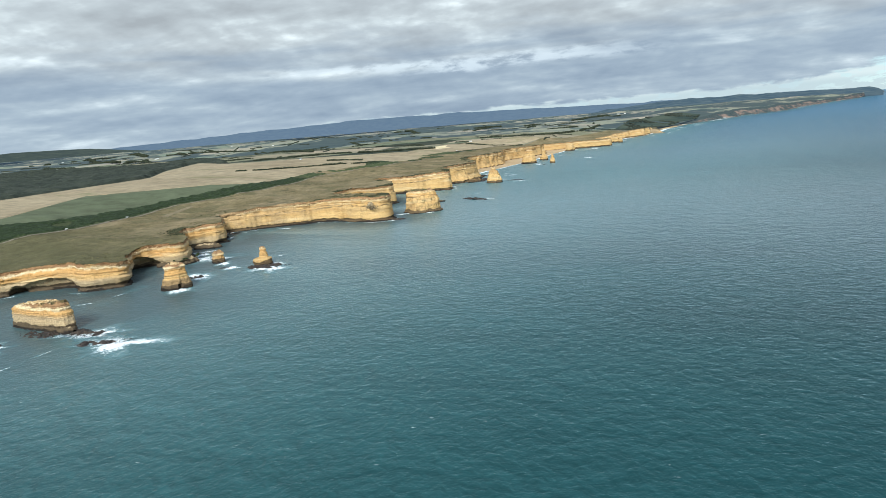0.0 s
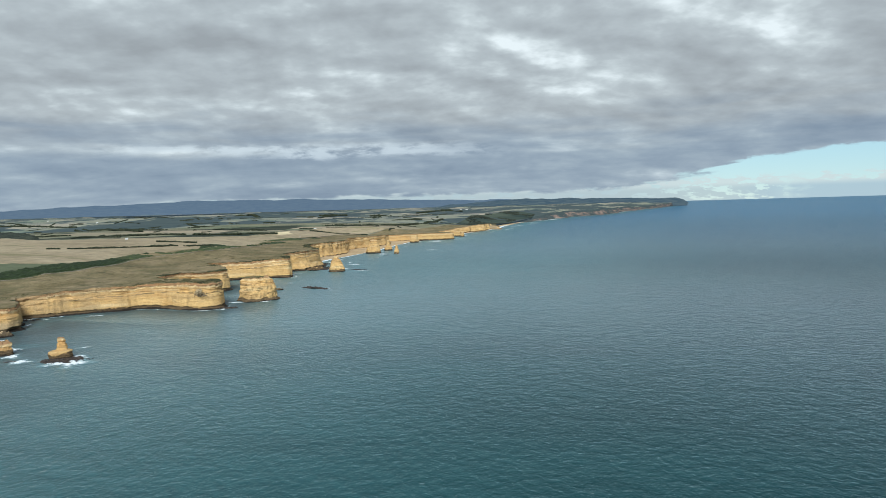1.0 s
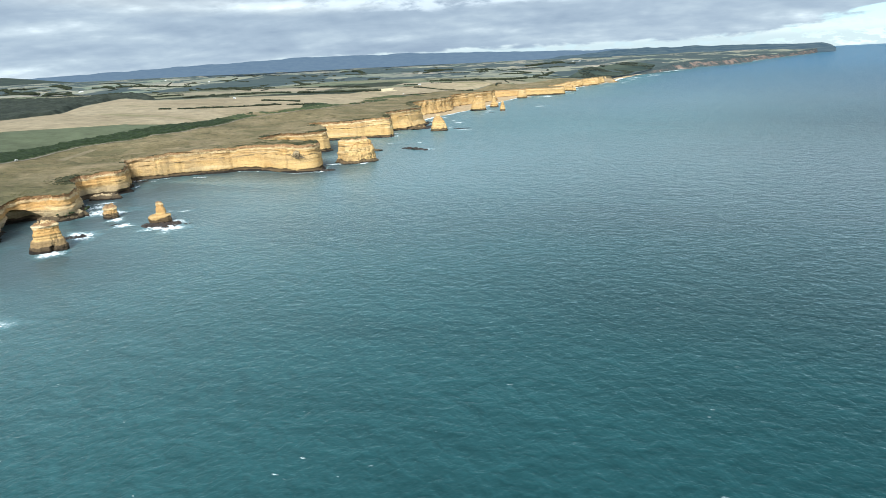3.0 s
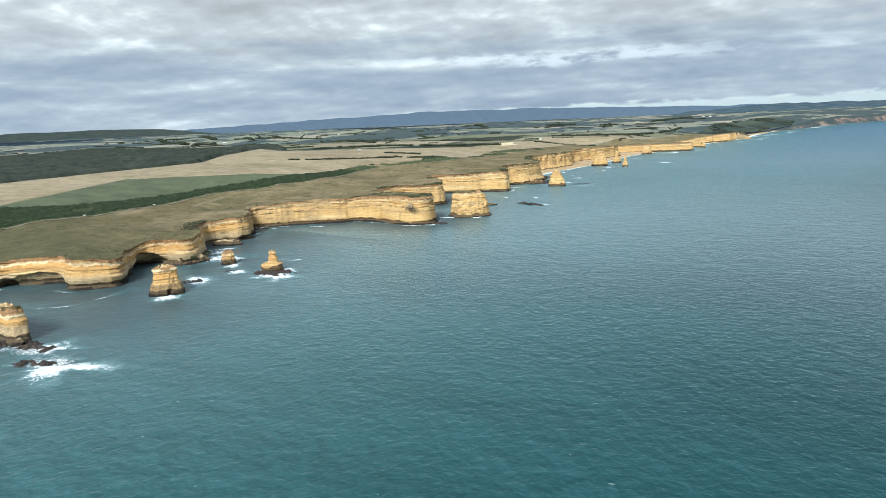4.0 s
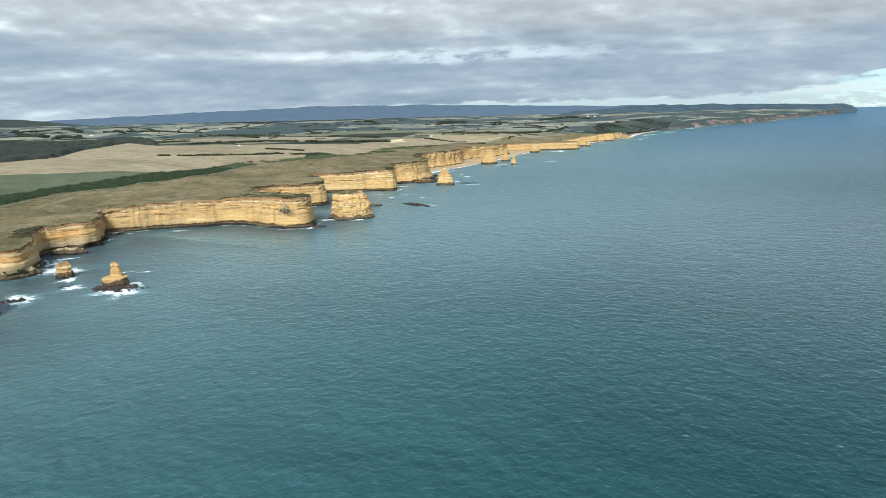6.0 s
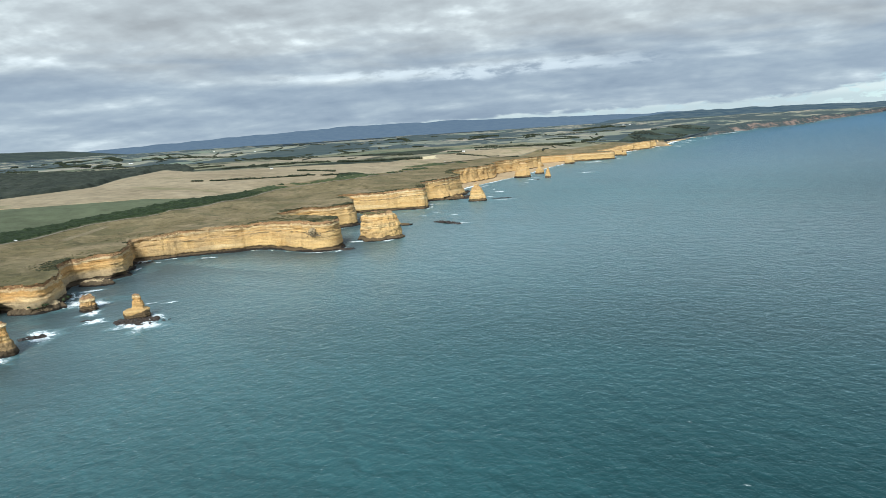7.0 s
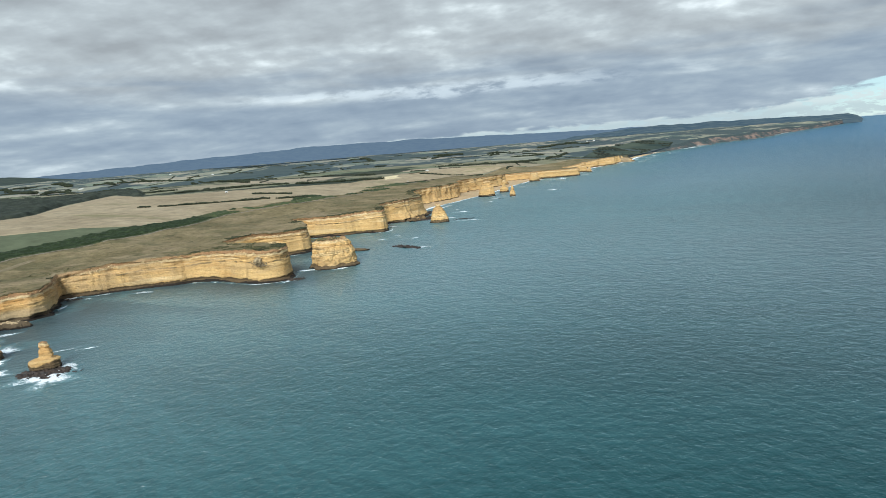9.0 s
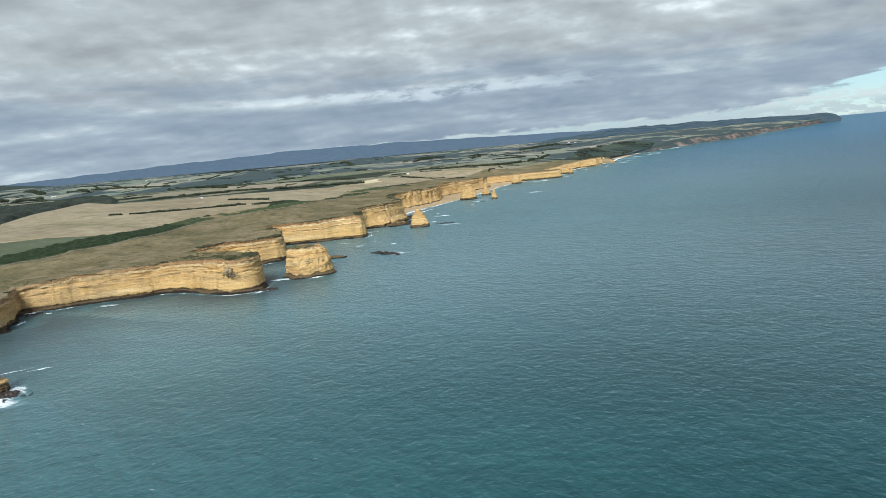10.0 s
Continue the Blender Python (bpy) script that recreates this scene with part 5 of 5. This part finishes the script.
def surf(y0, y1, away, wide, seed, label):
    """A ragged line of broken water along the foot of the coast."""
    k = (coast[:, 1] > y0) & (coast[:, 1] < y1)
    line, nrm, h = coast[k][:, :2], outward[k], coast[k][:, 2]
    v, f = [], []
    base = away + 0.10 * h + 2
    w = wide * (0.7 + fbm(line[:, 0] / 30, line[:, 1] / 30, 0, seed, 3))
    for t, fd in ((-0.5, 0.4), (0.2, 0.6), (0.6, 0.4), (1.0, 0.0)):
        p = line + nrm * (base + w * t)[:, None]
        v.append(np.column_stack([p, 0.3 + 7 * np.clip((p[:, 1] - 4000) / 4000, 0, 1)]))
        f.append(np.full(len(p), fd) * np.clip(0.6 + fbm(line[:, 0] / 40, line[:, 1] / 40, 0, seed + 5, 3) * 2.2, 0, 1.2))
    ob = mesh_ob("foam", np.vstack(v), grid_faces(4, len(line)), FOAM, floats=[("fade", np.concatenate(f))])
    return tagged(ob, label, "foam", kind="stuff")


surf(250, 1900, 7.5, 8, 301, "thin white wash along the foot of the cliffs")
for away, seed in ((50, 303), (120, 305)):
    surf(6800, 18000, away, 110, seed, "lines of surf breaking below the far cliffs")


# ---------------------------------------------------------------- plants
ico = bmesh.new()
bmesh.ops.create_icosphere(ico, subdivisions=1, radius=1.0)
ICO_V = np.array([tuple(v.co) for v in ico.verts])
ICO_F = np.array([[v.index for v in f.verts] for f in ico.faces])
ico.free()


def clumps(name, xy, rad, tall, mat, label, category, seed, sink=0.25, kind="stuff", ground=None, smooth=True):
    """Many small leafy clumps joined in one mesh, each of its own shape."""
    rng = np.random.default_rng(seed)
    xy = np.asarray(xy, float)
    m = len(xy)
    z = land_height(xy[:, 0], xy[:, 1]) if ground is None else ground
    s = np.column_stack([rad * rng.uniform(0.75, 1.3, m), rad * rng.uniform(0.75, 1.3, m), tall])
    V = ICO_V[None] * (1 + rng.uniform(-0.28, 0.28, (m, len(ICO_V), 1)))
    a = rng.uniform(0, 2 * math.pi, m)
    ca, sa = np.cos(a)[:, None], np.sin(a)[:, None]
    V = V * s[:, None, :]
    V = np.stack([V[..., 0] * ca - V[..., 1] * sa, V[..., 0] * sa + V[..., 1] * ca, V[..., 2]], -1)
    V += np.column_stack([xy, z + tall * (1 - 2 * sink)])[:, None, :]
    F = ICO_F[None] + (np.arange(m) * len(ICO_V))[:, None, None]
    ob = mesh_ob(name, V.reshape(-1, 3), F.reshape(-1, 3), mat, smooth=smooth)
    return tagged(ob, label, category, kind=kind)


land_poly = [tuple(p) for p in coast[::2, :2]] + [(-30000, 62000), (-62000, 40000), (-62000, -4300)]


def canopy(name, poly, step, tall, keep, mat, label, category, seed):
    """A closed, uneven cover of shrubs or trees over a piece of land, down to the ground along its ragged edge."""
    p = np.array(poly)
    lo, hi = p.min(0), p.max(0)
    gx, gy = np.meshgrid(np.arange(lo[0], hi[0], step), np.arange(lo[1], hi[1], step), indexing="ij")
    rng = np.random.default_rng(seed)
    x, y = gx + rng.uniform(-0.3, 0.3, gx.shape) * step, gy + rng.uniform(-0.3, 0.3, gx.shape) * step
    ok = inside(poly, x, y)
    ok &= keep(x, y)
    cell = ok[:-1, :-1] & ok[1:, :-1] & ok[:-1, 1:] & ok[1:, 1:]
    full = np.zeros(ok.shape, int)
    for i in (0, 1):
        for j in (0, 1):
            full[i:full.shape[0] - 1 + i, j:full.shape[1] - 1 + j] += cell
    used = full > 0
    index = np.cumsum(used.ravel()).reshape(used.shape) - 1
    xs, ys, inner = x[used], y[used], full[used] == 4
    z = land_height(xs, ys)
    lump = 0.66 + 1.0 * fbm(xs / (step * 2.4), ys / (step * 2.4), 0, seed, 3) + 0.5 * fbm(xs / (step * 9), ys / (step * 9), 0, seed + 2, 2)
    z = z + np.where(inner, tall * np.clip(lump, 0.25, 1.3), -0.4)
    c = np.argwhere(cell)
    f = np.stack([index[c[:, 0], c[:, 1]], index[c[:, 0] + 1, c[:, 1]], index[c[:, 0] + 1, c[:, 1] + 1], index[c[:, 0], c[:, 1] + 1]], -1)
    ob = mesh_ob(name, np.column_stack([xs, ys, z]), f, mat)
    return tagged(ob, label, category, kind="stuff")


def scatter(poly, n, seed, box=None):
    rng = np.random.default_rng(seed)
    p = np.array(poly)
    lo, hi = p.min(0), p.max(0)
    q = rng.uniform(lo, hi, (n, 2))
    return q[inside(poly, q[:, 0], q[:, 1])]


# coastal scrub belt behind the road, thinning out to islands of bushes
def belt_keep(x, y):
    ok = (y > 120) & (y < 2300) & (fbm(x / 60, y / 60, 0, 22, 3) > -0.36 + 0.40 * np.clip((y - 1250) / 500, 0, 1))
    d = np.full(x.shape, 99.0)
    d[ok] = np.min(np.hypot(x[ok][:, None] - fine_road[None, ::3, 0], y[ok][:, None] - fine_road[None, ::3, 1]), 1)
    return ok & (d > 11)


canopy("scrub", belt_zone, 3.2, 3.0, belt_keep, SCRUB, "dense dark green coastal scrub beside the road", "scrub", 21)

# its northern end, broken into thickets
NORTH_BELT = [(-1412, 1654), (-1426, 1811), (-1458, 1994), (-1463, 2154), (-1428, 2263), (-1378, 2502), (-1103, 2512), (-971, 2508), (-1672, 4303), (-1627, 3780), (-1588, 3370), (-1688, 3043), (-1532, 2281), (-1563, 2091), (-1542, 1938), (-1456, 1712)]
canopy("scrub", NORTH_BELT, 4.0, 2.6, lambda x, y: (fbm(x / 110, y / 110, 0, 26, 3) > 0.05) & (y < 2700) & inside(land_poly, x + 25, y), SCRUB, "dark green thickets along the edge of the stubble", "scrub", 25)

# low bushes on the heath, thickest along the cliff edge
heath = [tuple(p) for p in coast[(coast[:, 1] > 200) & (coast[:, 1] < 3300)][:, :2]] + [tuple(p) for p in road_line[(road_line[:, 1] > 200) & (road_line[:, 1] < 3300)][::-1]]
q = scatter(heath, 60000, 31)
d, _ = coast_near(q[:, 0], q[:, 1])
luck = fbm(q[:, 0] / 60, q[:, 1] / 60, 0, 32, 4) + 0.30 * np.exp(-d / 14)
q = q[(luck > 0.27) & (d > 1.5) & (d < 45)]
rng = np.random.default_rng(33)
clumps("heath_bushes", q, rng.uniform(0.8, 2.0, len(q)), rng.uniform(0.2, 0.45, len(q)), TUSSOCK, "low olive heath bushes on the clifftop", "bushes", 34)
k = np.flatnonzero((coast[:, 1] > 300) & (coast[:, 1] < 2500))
rng = np.random.default_rng(131)
k = k[rng.integers(0, len(k), 26000)]
off = rng.uniform(1.5, 26, len(k)) * rng.uniform(0.2, 1, len(k))
keep = (fbm(coast[k, 0] / 48, coast[k, 1] / 48, 0, 132, 3) > 0.04 + off * 0.006) & (coast[k, 1] > 640)
k, off = k[keep], off[keep]
q = coast[k, :2] - outward[k] * off[:, None] + rng.normal(0, 1.2, (len(k), 2))
keep = inside(heath, q[:, 0], q[:, 1])
q = q[keep]
clumps("rim_scrub", q, rng.uniform(0.9, 2.0, len(q)), rng.uniform(0.35, 0.75, len(q)), RIM_SCRUB, "dark olive wind-clipped scrub along the cliff edge", "scrub", 133)

# crumbling blocks along the cliff edge and on the islet tops
k = np.flatnonzero((coast[:, 1] > 300) & (coast[:, 1] < 1760))
rng = np.random.default_rng(35)
k = k[rng.integers(0, len(k), 1800)]
k = k[fbm(coast[k, 0] / 30, coast[k, 1] / 30, 0, 36, 3) > -0.12]
off = rng.uniform(0.5, 2.8, len(k))
q = coast[k, :2] + outward[k] * off[:, None] * 0.8 + rng.normal(0, 1.0, (len(k), 2))
clumps("rim_stones", q, rng.uniform(0.35, 0.9, len(q)), rng.uniform(0.25, 0.6, len(q)), RIM_STONE, "pale and rusty broken blocks along the cliff edge", "stones", 37, ground=coast[k, 2] - off * 2.0 - 1.2, smooth=False)
q = rng.normal((-741, 305), (19, 3.6), (170, 2))
q = q[np.abs(q[:, 0] + 741) < 38]
clumps("islet_stones", q, rng.uniform(0.7, 1.8, len(q)), rng.uniform(0.5, 1.3, len(q)), RIM_STONE, "pale knobbly blocks on top of the long islet", "stones", 39, ground=27.2 + 5 * (q[:, 0] + 741) / 50, smooth=False)
q = rng.normal((-752, 477), (3.2, 3.2), (26, 2))
clumps("pillar_stones", q, rng.uniform(0.8, 1.8, len(q)), rng.uniform(0.7, 1.7, len(q)), RIM_STONE, "two heaps of pale blocks crowning the pillar", "stones", 40, ground=31.0 + 0 * q[:, 0], smooth=False)

q = rng.normal((-836, 1134), (9, 8), (420, 2))
clumps("islet_turf", q, rng.uniform(0.7, 1.6, len(q)), rng.uniform(0.4, 0.9, len(q)), TUSSOCK, "dark tufts of grass on the broad stack", "tufts", 141, ground=46.3 + 0 * q[:, 0])
q = rng.normal((-852, 996.5), (7.5, 2.5), (130, 2))
clumps("rubble", q, rng.uniform(0.5, 1.5, len(q)), rng.uniform(0.4, 1.1, len(q)), BLOCK, "brown rubble lying round the lodged boulder", "stones", 142, ground=rng.uniform(25.0, 33.0, len(q)), smooth=False)

# eucalypt bush beyond the stubble
canopy("woodland", WOODS, 10.0, 10.0, lambda x, y: (y > 200) & (np.hypot(x, y) < 5600), GUM, "grey-green eucalypt bush behind the stubble fields", "woodland", 41)

# dark coastal thicket on the slope above the far beach
q = scatter(THICKET, 5200, 151)
q = q[(q[:, 1] < 7400) & (fbm(q[:, 0] / 160, q[:, 1] / 160, 0, 152, 3) > -0.1) & inside(land_poly, q[:, 0], q[:, 1])]
rng = np.random.default_rng(153)
clumps("thicket", q, rng.uniform(5, 15, len(q)), rng.uniform(2.5, 6.5, len(q)), GUM, "dark green coastal thicket above the far beach", "thicket", 154)

# windbreaks: rows of dark trees between the paddocks: two ends and height
ROWS_FIELD = [
    (-1743, 1484, -1519, 1650, 7), (-1800, 1462, -1768, 1476, 7), (-1713, 1811, -1544, 1800, 8.2), (-1526, 1665, -1504, 1671, 6.9), (-1483, 1679, -1436, 1748, 7.2), (-2161, 2050, -2067, 2130, 11.2),
    (-2100, 2169, -1916, 2223, 11.7), (-1902, 2217, -1749, 2295, 11.3), (-1749, 2295, -1710, 2503, 9.5), (-2394, 1883, -2361, 2020, 8.6), (-2204, 1896, -2154, 2038, 8.7), (-4016, 3451, -2365, 2401, 14.6),
    (-2857, 1977, -3420, 2561, 16.2), (-4794, 2839, -5260, 3316, 19.5), (-2155, 3660, -1928, 3801, 15.2), (-1928, 3801, -1828, 3967, 15.7), (-1828, 3967, -1849, 4411, 16.6), (-1768, 2866, -1623, 3196, 10.8),
]
ROWS_WEST = [
    (-10501, 4688, -7989, 3784, 16.1), (-5355, 2522, -5024, 2570, 13.5), (-10336, 5219, -5007, 2911, 17.3), (-10525, 5656, -10536, 6352, 16.0), (-5327, 3183, -4612, 2970, 11.9), (-6231, 4417, -4646, 3587, 7.6),
    (-5062, 3598, -4260, 3655, 11.4), (-3735, 3666, -3672, 3877, 9.8), (-10787, 6140, -6338, 3970, 19.0), (-6554, 3501, -5046, 2901, 13.2), (-4066, 3547, -2916, 2955, 10.6), (-4322, 3968, -4240, 4027, 9.5),
    (-6070, 4049, -4970, 3504, 12.7),
]
ROWS_EAST = [
    (-1749, 2394, -1713, 2501, 8.9), (-2551, 5109, -3183, 6537, 13.1), (-2430, 5442, -2205, 5354, 12.3), (-1846, 4547, -2100, 5569, 16.2), (-2352, 3174, -2270, 3194, 9.7), (-3870, 6411, -3815, 6925, 15.2),
    (-3563, 9377, -3105, 8979, 17.2), (-2980, 4168, -2859, 4122, 11.7), (-3192, 6346, -3248, 6822, 13.3), (-2283, 4908, -2185, 5281, 13.0), (-3400, 5630, -3795, 6680, 11.0), (-8530, 10369, -4561, 6234, 15.2),
    (-3656, 4128, -2954, 3500, 11.0), (-3395, 8027, -3428, 9375, 18.3),
]
for k, (xa, ya, xb, yb, tall) in enumerate(ROWS_FIELD + ROWS_WEST + ROWS_EAST):
    tall = tall * (1.9 if math.hypot(xa, ya) > 6000 else 1.15)
    rng = np.random.default_rng(500 + k)
    length = math.hypot(xb - xa, yb - ya)
    m = int(length / (tall * 0.09)) + 14
    t = np.sort(rng.uniform(0, 1, m))
    t = t[fbm(t * length / (tall * 7), 0 * t, 0, 500 + k, 2) > -0.55]
    p = np.column_stack([xa + (xb - xa) * t, ya + (yb - ya) * t]) + rng.normal(0, tall * 0.30, (len(t), 2))
    size = 0.75 + 0.35 * fbm(t * length / (tall * 3), 0 * t, 5, 500 + k, 2)
    clumps("tree_row", p, rng.uniform(0.26, 0.48, len(p)) * tall * size, rng.uniform(0.30, 0.46, len(p)) * tall * size, PINE, "dark windbreak row of trees between paddocks", "tree row", 600 + k, 0.12)

# scattered hedgerows and tree clumps between the farther paddocks
rng = np.random.default_rng(701)
spots, sizes = [], []
for k in range(190):
    az, r = radians(rng.uniform(-74, -19)), rng.uniform(2350, 8200)
    cx, cy = CENTRE[0] + r * math.sin(az), CENTRE[1] + r * math.cos(az)
    if inside(WOODS, np.array([cx]), np.array([cy]))[0] or inside(TANF, np.array([cx]), np.array([cy]))[0] or not inside(land_poly, np.array([cx + 220]), np.array([cy]))[0]:
        continue
    turn = radians(28 + 90 * int(rng.integers(0, 2)) + rng.normal(0, 9))
    length, tall = rng.uniform(20, 190) * (0.6 + r / 6000), rng.uniform(2.2, 4.0) * (0.8 + r / 6000)
    m = int(length / (tall * 0.45)) + 4
    t = rng.uniform(-0.5, 0.5, m) * length
    wide = rng.normal(0, tall * (0.4 if k % 6 else 2.0), m)
    spots.append(np.column_stack([cx + t * math.cos(turn) - wide * math.sin(turn), cy + t * math.sin(turn) + wide * math.cos(turn)]))
    sizes.append(np.full(m, tall) * rng.uniform(0.6, 1.2, m))
spots, sizes = np.vstack(spots), np.concatenate(sizes)
clumps("hedgerows", spots, sizes * 0.75, sizes * 0.62, HEDGE, "dark hedgerows and clumps of trees between far paddocks", "hedgerows", 702, 0.12)

# bushes on the brown ledge and the turf caps of the cape and the broad stack
rng = np.random.default_rng(77)
p = rng.normal((-902, 590), (9, 9), (60, 2))
clumps("ledge_bushes", p, rng.uniform(1.2, 2.6, 60), rng.uniform(0.8, 1.8, 60), SCRUB, "dark green bushes on the brown sea ledge", "bushes", 78, ground=np.full(60, 9.0))
q = scatter([(-1000, 1010), (-900, 1012), (-850, 1012), (-845, 1040), (-870, 1062), (-1000, 1070)], 3400, 79)
d, _ = coast_near(q[:, 0], q[:, 1])
q = q[(d < 7) | (fbm(q[:, 0] / 14, q[:, 1] / 14, 0, 81, 3) > 0.22)]
clumps("cape_scrub", q, rng.uniform(0.8, 1.9, len(q)), rng.uniform(0.3, 0.7, len(q)), HEATH_SCRUB, "dark low scrub covering the narrow cape", "scrub", 80)


# ---------------------------------------------------------------- farm buildings and cars
def box(name, cx, cy, lx, ly, z0, z1, turn, mat, parent, base, label="", ridge_h=0.0):
    """A block, or with ridge_h a gabled roof, in true places about cx, cy."""
    c, s = math.cos(radians(turn)), math.sin(radians(turn))
    if ridge_h:
        loc = [(-lx, -ly, z0), (lx, -ly, z0), (lx, ly, z0), (-lx, ly, z0), (-lx, 0, z0 + ridge_h), (lx, 0, z0 + ridge_h)]
        fc = [(0, 1, 5, 4), (2, 3, 4, 5), (1, 2, 5), (3, 0, 4), (3, 2, 1, 0)]
    else:
        loc = [(sx * lx, sy * ly, z) for z in (z0, z1) for sx, sy in ((-1, -1), (1, -1), (1, 1), (-1, 1))]
        fc = [(3, 2, 1, 0), (4, 5, 6, 7), (0, 1, 5, 4), (1, 2, 6, 5), (2, 3, 7, 6), (3, 0, 4, 7)]
    v = [(cx + x * c - y * s, cy + x * s + y * c, z) for x, y, z in loc]
    ob = mesh_ob(name, v, fc, mat, parent, smooth=False, base=base)
    return tagged(ob, label) if label else ob


def farm_building(x, y, long, wide, tall, turn, label):
    g = float(land_height([x], [y])[0])
    base = warp([[x, y, g]])[0]
    top = new("farm_building")
    top.location = base
    box("wall", x, y, long / 2, wide / 2, g - 0.5, g + tall, turn, WHITE_WALL, top, base)
    box("roof", x, y, long / 2 + 0.6, wide / 2 + 0.6, g + tall, 0, turn, TIN, top, base, "pale iron gable roof", ridge_h=wide * 0.32)
    c, s = math.cos(radians(turn)), math.sin(radians(turn))
    for k in (-0.3, 0.0, 0.3):
        ox, oy = k * long, -wide / 2
        box("window" if k else "door", x + ox * c - oy * s, y + ox * s + oy * c, 0.9, 0.08, g + (1.0 if k else 0.0), g + 2.2, turn, GLASS, top, base)
    return tagged(top, label, "farm building", "farm buildings")


for k, (hx, hy, hl) in enumerate([(-5209, 3392, 24), (-5235, 3393, 15), (-4355, 3926, 21), (-1933, 1895, 12), (-9278, 7360, 37), (-1646, 3028, 19), (-2006, 3303, 19), (-1575, 2477, 11), (-4292, 12345, 51), (-5202, 3366, 18), (-10374, 5084, 37), (-3985, 11799, 51)]):
    farm_building(hx, hy, hl * 0.7, hl * 0.32, 3.4 + hl * 0.04, 20 + 37 * k % 90, "white farm building with a pale iron roof among paddocks")


def car(x, y, turn):
    g = float(land_height([x], [y])[0]) + 1.3
    base = warp([[x, y, g]])[0]
    top = new("car")
    top.location = base
    c, s = math.cos(radians(turn)), math.sin(radians(turn))
    box("body", x, y, 2.4, 0.95, g + 0.35, g + 1.15, turn, CAR_WHITE, top, base)
    box("cabin", x - 0.3 * c, y - 0.3 * s, 1.5, 0.85, g + 1.15, g + 1.85, turn, CAR_WHITE, top, base)
    box("window", x - 0.3 * c, y - 0.3 * s, 1.3, 0.88, g + 1.25, g + 1.65, turn, GLASS, top, base)
    for a in (-1.5, 1.5):
        for b in (-0.9, 0.9):
            n = 14
            ring = [(a + 0.36 * math.cos(2 * math.pi * i / n), b + w, 0.36 + 0.36 * math.sin(2 * math.pi * i / n)) for w in (-0.12, 0.12) for i in range(n)]
            v = [(x + p * c - q * s, y + p * s + q * c, g + r) for p, q, r in ring]
            fc = [(i, (i + 1) % n, n + (i + 1) % n, n + i) for i in range(n)] + [tuple(range(n))[::-1], tuple(range(n, 2 * n))]
            mesh_ob("wheel", v, fc, TYRE, top, smooth=False, base=base)
    return tagged(top, "white station wagon on the pale coast road", "car", "cars on the coast road")


car(-1190, 575, 78)
car(-1245, 723, 68)
